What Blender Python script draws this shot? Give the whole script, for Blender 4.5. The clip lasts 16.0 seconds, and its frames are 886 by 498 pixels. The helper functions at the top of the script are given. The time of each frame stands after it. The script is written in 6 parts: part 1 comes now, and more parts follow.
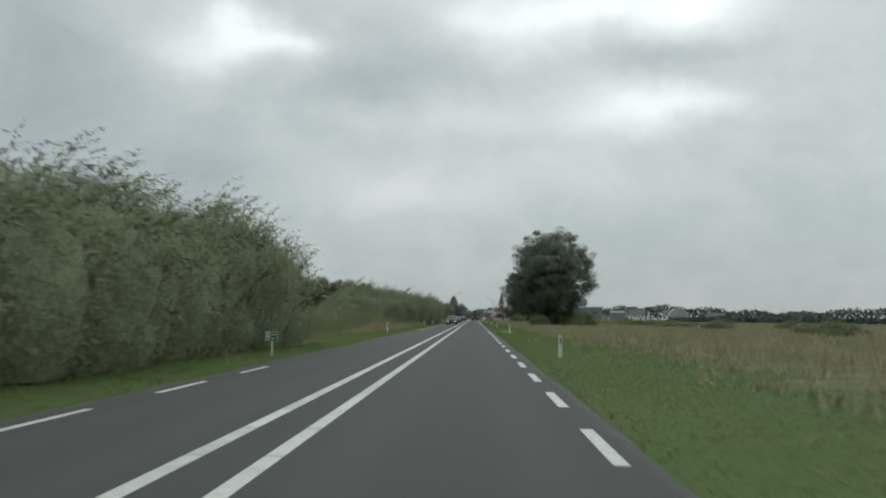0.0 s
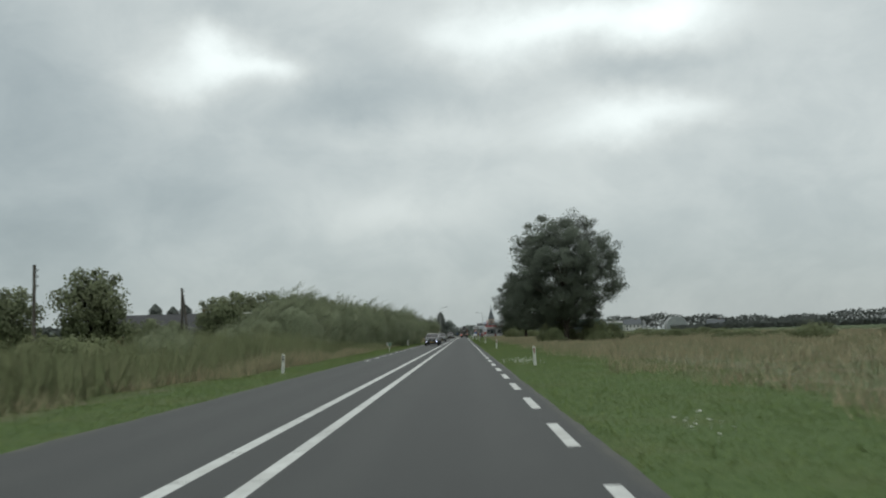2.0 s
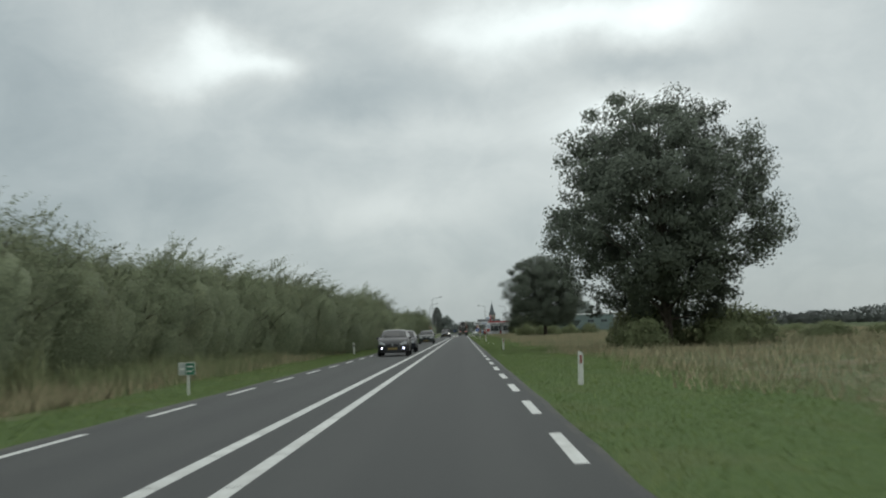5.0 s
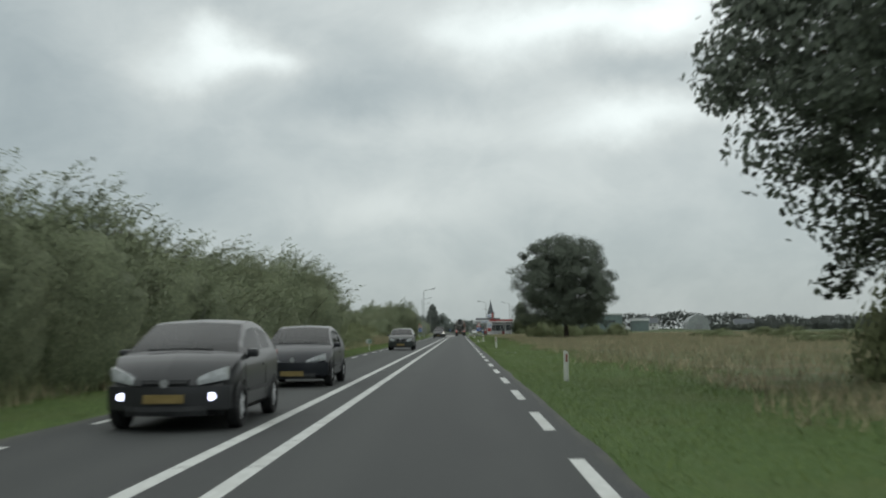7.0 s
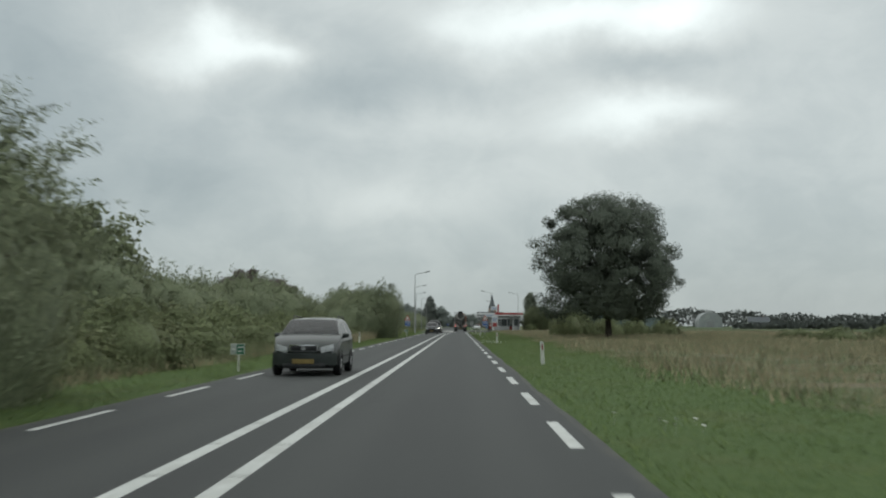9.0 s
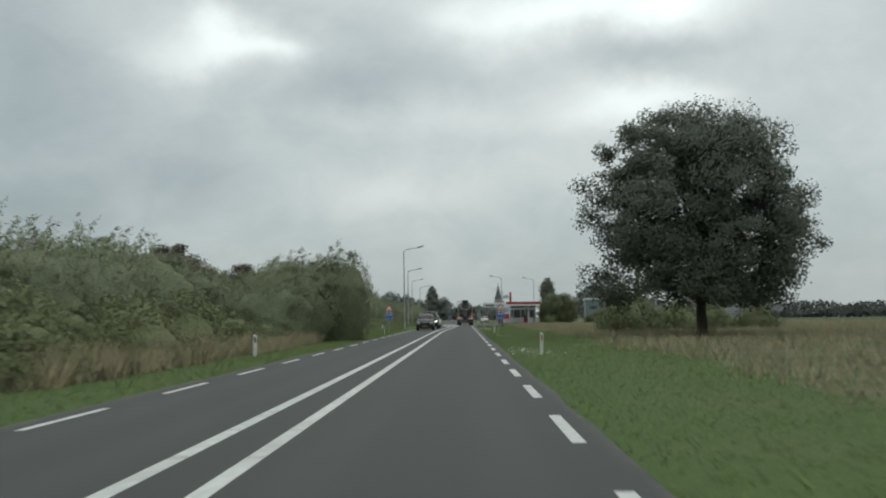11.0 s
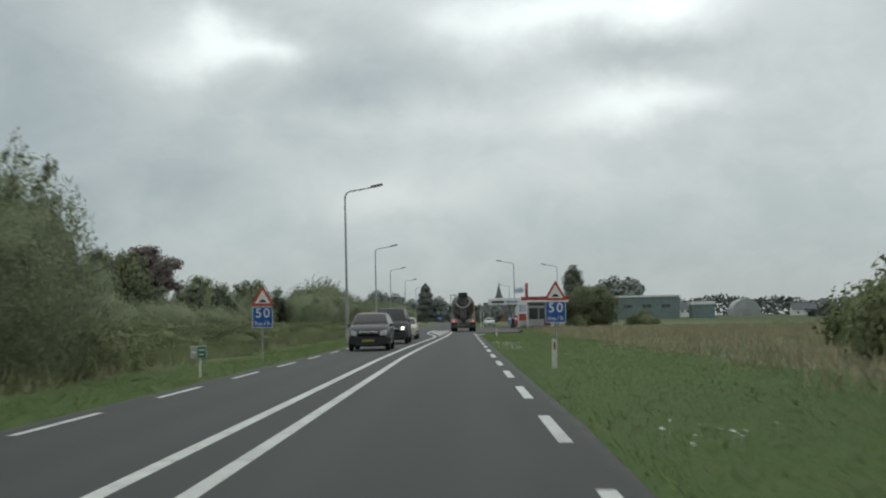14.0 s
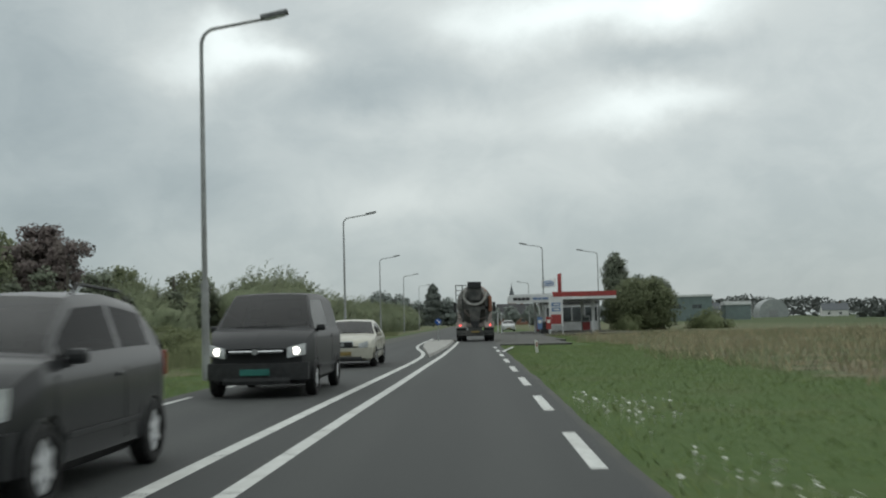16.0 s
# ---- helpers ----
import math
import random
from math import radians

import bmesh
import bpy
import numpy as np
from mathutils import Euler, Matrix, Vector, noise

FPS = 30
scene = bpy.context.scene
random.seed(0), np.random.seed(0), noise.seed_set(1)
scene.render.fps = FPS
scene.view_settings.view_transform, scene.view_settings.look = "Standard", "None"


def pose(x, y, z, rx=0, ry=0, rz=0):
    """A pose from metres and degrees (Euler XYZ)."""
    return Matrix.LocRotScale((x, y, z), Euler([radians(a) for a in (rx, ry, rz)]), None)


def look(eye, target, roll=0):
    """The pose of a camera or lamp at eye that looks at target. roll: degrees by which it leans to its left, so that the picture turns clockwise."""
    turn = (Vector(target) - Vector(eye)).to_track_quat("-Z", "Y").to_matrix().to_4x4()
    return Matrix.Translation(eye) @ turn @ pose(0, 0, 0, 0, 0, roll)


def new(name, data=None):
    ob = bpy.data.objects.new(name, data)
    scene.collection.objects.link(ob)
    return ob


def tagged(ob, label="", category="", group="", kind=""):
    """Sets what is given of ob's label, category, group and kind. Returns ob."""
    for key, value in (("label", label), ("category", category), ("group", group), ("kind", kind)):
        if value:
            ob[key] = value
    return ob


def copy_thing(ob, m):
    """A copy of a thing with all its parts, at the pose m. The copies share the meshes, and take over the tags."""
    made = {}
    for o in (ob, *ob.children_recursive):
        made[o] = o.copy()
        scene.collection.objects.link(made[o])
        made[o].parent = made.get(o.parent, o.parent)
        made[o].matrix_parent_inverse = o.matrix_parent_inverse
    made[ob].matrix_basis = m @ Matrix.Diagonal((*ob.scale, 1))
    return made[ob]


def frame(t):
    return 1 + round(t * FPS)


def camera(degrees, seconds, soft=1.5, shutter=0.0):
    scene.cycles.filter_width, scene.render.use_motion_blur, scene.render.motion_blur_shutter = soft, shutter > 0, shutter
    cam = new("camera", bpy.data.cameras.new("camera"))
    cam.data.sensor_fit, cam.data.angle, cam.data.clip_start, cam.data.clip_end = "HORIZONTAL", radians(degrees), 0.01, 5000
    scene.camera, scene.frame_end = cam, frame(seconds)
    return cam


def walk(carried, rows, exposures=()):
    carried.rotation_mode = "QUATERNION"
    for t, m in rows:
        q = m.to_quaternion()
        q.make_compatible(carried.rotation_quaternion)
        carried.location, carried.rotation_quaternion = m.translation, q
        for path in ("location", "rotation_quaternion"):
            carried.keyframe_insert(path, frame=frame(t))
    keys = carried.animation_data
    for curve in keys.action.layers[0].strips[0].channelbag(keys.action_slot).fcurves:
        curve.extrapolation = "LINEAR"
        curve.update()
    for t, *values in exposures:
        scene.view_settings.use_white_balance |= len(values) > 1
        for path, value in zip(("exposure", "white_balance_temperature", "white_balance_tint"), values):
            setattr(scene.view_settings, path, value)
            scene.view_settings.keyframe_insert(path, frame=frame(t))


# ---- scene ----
# ---------------------------------------------------------------- camera and its walk
cam = camera(44.85, 16.0, soft=2.05, shutter=0.3)
PATH = [
    (0.0, pose(-0.182, -0.00, 1.255, 93.608, -0.738, 1.662)),
    (0.5, pose(-0.149, 11.31, 1.255, 92.890, -1.529, 1.734)),
    (1.0, pose(-0.155, 22.88, 1.255, 93.850, -0.533, 1.899)),
    (1.5, pose(-0.100, 34.15, 1.255, 93.737, 0.387, 1.695)),
    (2.0, pose(-0.070, 45.48, 1.255, 94.562, 1.645, 1.089)),
    (2.5, pose(-0.010, 56.74, 1.255, 94.563, 1.261, 0.859)),
    (3.0, pose(0.050, 68.11, 1.255, 94.525, 2.119, 0.952)),
    (3.5, pose(0.077, 79.47, 1.255, 94.410, 1.766, 0.950)),
    (4.0, pose(0.043, 90.83, 1.255, 94.418, 1.610, 1.062)),
    (6.5, pose(0.007, 146.57, 1.255, 94.369, 1.563, 0.905)),
    (7.0, pose(-0.018, 157.79, 1.255, 94.350, 0.616, 0.877)),
    (7.5, pose(0.013, 168.96, 1.255, 94.352, 0.431, 0.933)),
    (8.0, pose(0.001, 180.13, 1.255, 94.297, 1.136, 1.059)),
    (8.5, pose(-0.024, 191.19, 1.255, 94.456, 1.321, 1.058)),
    (9.0, pose(-0.113, 202.21, 1.255, 94.047, -0.187, 0.848)),
    (9.5, pose(-0.085, 212.92, 1.255, 94.061, 0.897, 1.030)),
    (12.0, pose(0.008, 265.13, 1.255, 93.423, 0.315, 1.155)),
    (12.5, pose(0.051, 275.20, 1.255, 93.503, 1.643, 1.191)),
    (13.0, pose(0.081, 285.03, 1.255, 93.455, 2.320, 1.161)),
    (13.5, pose(0.110, 294.63, 1.255, 93.617, 1.944, 1.015)),
    (14.0, pose(0.081, 304.43, 1.255, 93.753, 1.021, 1.025)),
    (14.5, pose(0.114, 313.87, 1.255, 93.461, 1.994, 1.255)),
    (15.0, pose(0.095, 323.35, 1.255, 93.808, 0.892, 1.370)),
    (15.5, pose(0.106, 332.70, 1.255, 93.853, 2.271, 1.687)),
    (16.0, pose(0.068, 342.15, 1.255, 93.942, 1.330, 1.619)),
]
walk(cam, PATH)

# ---------------------------------------------------------------- world, sun, exposure
scene.view_settings.exposure = 0.0
SUN_ELEVATION, SUN_ROTATION = radians(48), radians(20)
world = bpy.data.worlds.new("world")
scene.world = world
world.use_nodes = True


class Graph:
    """A short way to write node trees."""

    def __init__(self, tree):
        self.tree = tree
        tree.nodes.clear()

    def node(self, kind, inputs=None, operation="", data_type="", use_clamp=False, interpolation_type=""):
        n = self.tree.nodes.new(kind)
        if operation:
            n.operation = operation
        if data_type:
            n.data_type = data_type
        if use_clamp:
            n.use_clamp = True
        if interpolation_type:
            n.interpolation_type = interpolation_type
        for key, value in (inputs or {}).items():
            if isinstance(value, bpy.types.NodeSocket):
                self.tree.links.new(value, n.inputs[key])
            else:
                n.inputs[key].default_value = value
        return n

    def math(self, operation, a, b=0.0, clamp=False):
        return self.node("ShaderNodeMath", {0: a, 1: b}, operation=operation, use_clamp=clamp).outputs[0]

    def vmath(self, operation, a, b=(0, 0, 0)):
        n = self.node("ShaderNodeVectorMath", {0: a, 1: b}, operation=operation)
        return n.outputs["Value"] if operation in ("DISTANCE", "LENGTH", "DOT_PRODUCT") else n.outputs[0]

    def noise(self, vector, scale, detail=4.0, rough=0.55, distortion=0.0):
        return self.node("ShaderNodeTexNoise", {"Vector": vector, "Scale": scale, "Detail": detail, "Roughness": rough, "Distortion": distortion}).outputs[0]

    def remap(self, value, a, b, c=0.0, d=1.0, smooth=True):
        return self.node("ShaderNodeMapRange", {0: value, 1: a, 2: b, 3: c, 4: d}, interpolation_type="SMOOTHSTEP" if smooth else "LINEAR").outputs[0]

    def mix(self, fac, a, b):
        a, b = [(*c, 1.0) if isinstance(c, tuple) and len(c) == 3 else c for c in (a, b)]
        return self.node("ShaderNodeMix", {0: fac, 6: a, 7: b}, data_type="RGBA").outputs[2]

    def scaled(self, colour, value):
        return self.node("ShaderNodeVectorMath", {0: colour, "Scale": value}, operation="SCALE").outputs[0]


def overcast(tree):
    """A closed cloud deck: grey folds, a few thin bright places, brighter towards the zenith."""
    g = Graph(tree)
    way = g.vmath("NORMALIZE", g.node("ShaderNodeTexCoord").outputs["Generated"])
    flat = g.vmath("MULTIPLY", way, (1.0, 1.0, 1.2))
    split = g.node("ShaderNodeSeparateXYZ", {0: way})
    up = split.outputs[2]
    # azimuth and elevation in degrees, frayed by noise at two scales
    fray = g.node("ShaderNodeTexNoise", {"Vector": flat, "Scale": 9.0, "Detail": 6.0, "Roughness": 0.6}).outputs[1]
    fray = g.node("ShaderNodeSeparateXYZ", {0: g.vmath("SUBTRACT", fray, (0.5, 0.5, 0.5))})
    az = g.math("ADD", g.math("MULTIPLY", g.math("ARCTAN2", split.outputs[0], split.outputs[1]), 57.2958), g.math("MULTIPLY", fray.outputs[0], 3.4))
    el = g.math("ADD", g.math("MULTIPLY", g.math("ARCSINE", up), 57.2958), g.math("MULTIPLY", fray.outputs[1], 3.2))

    def patches(rows):
        """Soft oval patches: azimuth, elevation, half width, half height (degrees), strength."""
        total = None
        for a, e, wide, tall, strong in rows:
            u = g.math("MULTIPLY", g.math("SUBTRACT", az, a), 1.0 / wide)
            v = g.math("MULTIPLY", g.math("SUBTRACT", el, e), 1.0 / tall)
            near = g.math("ADD", g.math("MULTIPLY", u, u), g.math("MULTIPLY", v, v))
            one = g.math("MULTIPLY", g.math("EXPONENT", g.math("MULTIPLY", near, -1.0)), strong)
            total = one if total is None else g.math("ADD", total, one)
        return total

    folds = g.noise(g.vmath("ADD", g.vmath("MULTIPLY", way, (1.0, 1.0, 2.6)), (3.1, 0.4, 1.7)), 3.0, 5.0, 0.5, 0.2)
    wisps = g.noise(g.vmath("MULTIPLY", way, (1.0, 1.0, 1.5)), 12.0, 6.0, 0.6, 0.4)
    body = g.math("ADD", g.remap(folds, 0.28, 0.74, 0.92, 1.0), g.remap(wisps, 0.3, 0.7, -0.045, 0.045))
    # thin bright places in the deck
    glow = patches(((-13.5, 15.1, 1.45, 1.04, 0.34), (-11.7, 14.0, 2.49, 0.94, 0.44), (-14.9, 13.3, 2.08, 0.87, 0.24), (-9.8, 14.0, 1.11, 0.48, 0.16), (-17.0, 14.3, 3.12, 2.08, 0.08), (2.0, 15.4, 2.94, 1.32, 0.30), (6.6, 16.2, 4.50, 1.04, 0.42), (11.8, 16.3, 2.77, 1.39, 0.46), (-0.6, 16.0, 1.56, 0.87, 0.14), (8.5, 11.4, 3.12, 1.04, 0.34), (11.9, 11.3, 2.77, 0.69, 0.26), (7.3, 10.4, 2.42, 0.76, 0.16), (-3.7, 6.3, 4.16, 1.39, 0.15), (-21.2, 7.7, 2.77, 0.87, 0.08), (1.9, 10.6, 3.12, 1.04, 0.10), (-3.6, 10.5, 4.16, 0.76, 0.08), (4.8, 7.6, 6.93, 2.08, 0.08)))
    # darker, bluer folds; the broad left-edge patches paint vignetting into the sky
    dark = patches(((-12.3, 17.0, 3.46, 1.04, 0.13), (-6.0, 12.3, 3.64, 1.11, 0.16), (-1.4, 13.2, 4.16, 1.39, 0.11), (9.5, 13.8, 3.98, 0.83, 0.15), (-7.2, 14.9, 4.16, 1.73, 0.07), (-15.3, 7.1, 5.20, 1.11, 0.10), (-22.8, 13.1, 5.50, 6.58, 0.28), (-23.3, 5.4, 5.89, 2.42, 0.14), (-18.1, 10.0, 4.16, 1.73, 0.04), (-8.5, 9.5, 3.12, 1.04, 0.04)))
    rise_up = g.math("ADD", 1.0, g.math("MULTIPLY", g.math("MAXIMUM", up, 0.0), 1.1))
    level = g.math("MULTIPLY", g.math("MULTIPLY", g.math("ADD", body, g.math("MULTIPLY", glow, 1.2)), g.math("SUBTRACT", 1.0, g.math("MULTIPLY", dark, 0.82))), rise_up)
    tone = g.mix(g.remap(level, 0.75, 1.35), (0.366, 0.436, 0.452), (0.462, 0.503, 0.493))
    deck = g.scaled(tone, level)
    # the clear sky above the deck lends a little colour
    sky = g.node("ShaderNodeTexSky")
    sky.sky_type, sky.sun_disc, sky.sun_elevation, sky.sun_rotation = "NISHITA", False, SUN_ELEVATION, SUN_ROTATION
    both = g.vmath("ADD", deck, g.scaled(sky.outputs[0], 0.006))
    ground = g.remap(up, -0.03, 0.0)
    both = g.mix(ground, (0.12, 0.14, 0.10), both)
    back = g.node("ShaderNodeBackground", {0: both, 1: 1.0})
    g.node("ShaderNodeOutputWorld", {0: back.outputs[0]})


overcast(world.node_tree)
sun = new("sun", bpy.data.lights.new("sun", "SUN"))
sun.data.energy, sun.data.angle, sun.data.color = 0.5, radians(130), (1.0, 0.97, 0.93)
sun.matrix_world = look((0, 0, 0), (-math.sin(SUN_ROTATION) * math.cos(SUN_ELEVATION), -math.cos(SUN_ROTATION) * math.cos(SUN_ELEVATION), -math.sin(SUN_ELEVATION)))

# ---------------------------------------------------------------- materials


def material(name, c1, c2, scale=1.0, rough=0.8, c3=None, scale3=0.1, amount3=0.6, island=0.0, per_object=0.0, bump=0.0, bump_scale=40.0, metal=0.0, coat=0.0, spec=0.4, stretch=(1, 1, 1), rough2=None):
    """Two colours in fine noise, a third in broad patches, and variation by piece."""
    m = bpy.data.materials.new(name)
    m.use_nodes = True
    g = Graph(m.node_tree)
    at = g.vmath("MULTIPLY", g.node("ShaderNodeNewGeometry").outputs["Position"], stretch)
    fine = g.noise(at, scale, 5.0, 0.6)
    colour = g.mix(g.remap(fine, 0.32, 0.68), c1, c2)
    if c3:
        broad = g.noise(at, scale3, 4.0, 0.6)
        colour = g.mix(g.math("MULTIPLY", g.remap(broad, 0.45, 0.65), amount3), colour, c3)
    if island:
        chance = g.node("ShaderNodeNewGeometry").outputs["Random Per Island"]
        colour = g.scaled(colour, g.remap(chance, 0.0, 1.0, 1.0 - island, 1.0 + island, smooth=False))
    if per_object:
        chance = g.node("ShaderNodeObjectInfo").outputs["Random"]
        colour = g.scaled(colour, g.remap(chance, 0.0, 1.0, 1.0 - per_object, 1.0 + per_object, smooth=False))
    inputs = {"Base Color": colour, "Metallic": metal, "Coat Weight": coat, "Specular IOR Level": spec}
    inputs["Roughness"] = g.remap(fine, 0.3, 0.7, rough, rough2) if rough2 else rough
    if bump:
        relief = g.noise(at, bump_scale, 4.0, 0.65)
        inputs["Normal"] = g.node("ShaderNodeBump", {"Strength": bump, "Distance": 0.02, "Height": relief}).outputs[0]
    g.node("ShaderNodeOutputMaterial", {0: g.node("ShaderNodeBsdfPrincipled", inputs).outputs[0]})
    return m


def leaf_material(name, c1, c2, island=0.35, clump=None, centre=1.5, soft=0.7, through_light=0.2):
    """Leaves: matt, a little light comes through. They are shaded mostly as the rounded mass that they form, round a point at the height centre."""
    m = bpy.data.materials.new(name)
    m.use_nodes, m.cycles.use_bump_map_correction = True, False
    g = Graph(m.node_tree)
    geo = g.node("ShaderNodeNewGeometry")
    colour = g.mix(geo.outputs["Random Per Island"], c1, c2)
    patch = g.noise(geo.outputs["Position"], 0.35, 3.0)
    colour = g.mix(g.math("MULTIPLY", g.remap(patch, 0.45, 0.7), 0.5), colour, clump or c2)
    colour = g.scaled(colour, g.remap(g.noise(geo.outputs["Position"], 11.0, 3.0), 0.32, 0.68, 0.72, 1.22))
    chance = g.node("ShaderNodeObjectInfo").outputs["Random"]
    colour = g.scaled(colour, g.remap(chance, 0.0, 1.0, 1.0 - island / 2, 1.0 + island / 2, smooth=False))
    out = g.vmath("ADD", g.node("ShaderNodeTexCoord").outputs["Object"], (0.0, 0.0, -centre))
    turned = g.node("ShaderNodeVectorTransform", {0: out})
    turned.vector_type, turned.convert_from, turned.convert_to = "VECTOR", "OBJECT", "WORLD"
    mass = g.vmath("NORMALIZE", g.vmath("ADD", g.vmath("NORMALIZE", turned.outputs[0]), (0.0, 0.0, 0.35)))
    own = geo.outputs["Normal"]
    own = g.scaled(own, g.math("SIGN", g.vmath("DOT_PRODUCT", own, mass)))
    normal = g.vmath("NORMALIZE", g.vmath("ADD", g.scaled(mass, soft), g.scaled(own, 1.0 - soft)))
    solid = g.node("ShaderNodeBsdfPrincipled", {"Base Color": colour, "Roughness": 0.7, "Specular IOR Level": 0.2, "Normal": normal})
    thin = g.node("ShaderNodeBsdfTranslucent", {0: colour})
    both = g.node("ShaderNodeMixShader", {0: through_light, 1: solid.outputs[0], 2: thin.outputs[0]})
    g.node("ShaderNodeOutputMaterial", {0: both.outputs[0]})
    return m


def blade_material(name, c1, c2, clump, upright=0.8):
    """Grass: blades that are shaded mostly as the sward that they form, in patches of two sizes."""
    m = bpy.data.materials.new(name)
    m.use_nodes, m.cycles.use_bump_map_correction = True, False
    g = Graph(m.node_tree)
    geo = g.node("ShaderNodeNewGeometry")
    at = geo.outputs["Position"]
    colour = g.mix(geo.outputs["Random Per Island"], c1, c2)
    colour = g.mix(g.math("MULTIPLY", g.remap(g.noise(at, 0.35, 3.0), 0.42, 0.68), 0.6), colour, clump)
    colour = g.scaled(colour, g.remap(g.noise(at, 2.2, 3.0), 0.3, 0.7, 0.82, 1.14))
    normal = g.vmath("NORMALIZE", g.vmath("ADD", (0.0, 0.0, upright), g.scaled(geo.outputs["Normal"], 1.0 - upright)))
    solid = g.node("ShaderNodeBsdfPrincipled", {"Base Color": colour, "Roughness": 0.8, "Specular IOR Level": 0.15, "Normal": normal})
    g.node("ShaderNodeOutputMaterial", {0: solid.outputs[0]})
    return m


def glowing(name, colour, strength):
    m = bpy.data.materials.new(name)
    m.use_nodes = True
    g = Graph(m.node_tree)
    g.node("ShaderNodeOutputMaterial", {0: g.node("ShaderNodeEmission", {0: (*colour, 1), 1: strength}).outputs[0]})
    return m


def glass(name, tint, index=1.4):
    """Thin tinted glass: clear to look through, glossy at a slant."""
    m = bpy.data.materials.new(name)
    m.use_nodes = True
    g = Graph(m.node_tree)
    clear = g.node("ShaderNodeBsdfTransparent", {0: (*tint, 1)})
    gloss = g.node("ShaderNodeBsdfGlossy", {"Roughness": 0.04})
    both = g.node("ShaderNodeMixShader", {0: g.node("ShaderNodeFresnel", {0: index}).outputs[0], 1: clear.outputs[0], 2: gloss.outputs[0]})
    g.node("ShaderNodeOutputMaterial", {0: both.outputs[0]})
    return m


def asphalt_material():
    """Worn asphalt: fine aggregate, lighter wheel tracks along the road, dark patches and faint seams."""
    m = bpy.data.materials.new("asphalt")
    m.use_nodes = True
    g = Graph(m.node_tree)
    at = g.node("ShaderNodeNewGeometry").outputs["Position"]
    grit = g.noise(at, 90.0, 3.0, 0.7)
    colour = g.mix(g.remap(grit, 0.3, 0.7), (0.028, 0.030, 0.030), (0.055, 0.058, 0.057))
    across = g.node("ShaderNodeSeparateXYZ", {0: at}).outputs[0]
    wander = g.math("ADD", across, g.math("MULTIPLY", g.noise(g.vmath("MULTIPLY", at, (0.0, 0.05, 0.0)), 1.0, 2.0), 0.3))
    track = None
    for centre in (-1.30, 0.38, -3.3, -4.6):
        one = g.remap(g.math("ABSOLUTE", g.math("SUBTRACT", wander, centre + 0.15)), 0.1, 0.5, 1.0, 0.0)
        track = one if track is None else g.math("MAXIMUM", track, one)
    colour = g.mix(g.math("MULTIPLY", track, 0.30), colour, (0.062, 0.065, 0.063))
    stain = g.noise(g.vmath("MULTIPLY", at, (1.0, 0.16, 1.0)), 0.9, 5.0, 0.6)
    colour = g.mix(g.math("MULTIPLY", g.remap(stain, 0.52, 0.66), 0.35), colour, (0.035, 0.036, 0.037))
    # dust and washed-in soil along both rims
    rim = g.math("MAXIMUM", g.remap(across, 1.22, 1.5), g.remap(across, -5.25, -5.6))
    dust = g.noise(g.vmath("MULTIPLY", at, (2.0, 0.6, 1.0)), 2.0, 4.0)
    colour = g.mix(g.math("MULTIPLY", rim, g.remap(dust, 0.35, 0.65, 0.1, 0.75)), colour, (0.085, 0.083, 0.066))
    relief = g.noise(at, 120.0, 3.0, 0.7)
    normal = g.node("ShaderNodeBump", {"Strength": 0.35, "Distance": 0.01, "Height": relief}).outputs[0]
    g.node("ShaderNodeOutputMaterial", {0: g.node("ShaderNodeBsdfPrincipled", {"Base Color": colour, "Roughness": 0.78, "Specular IOR Level": 0.32, "Normal": normal}).outputs[0]})
    return m


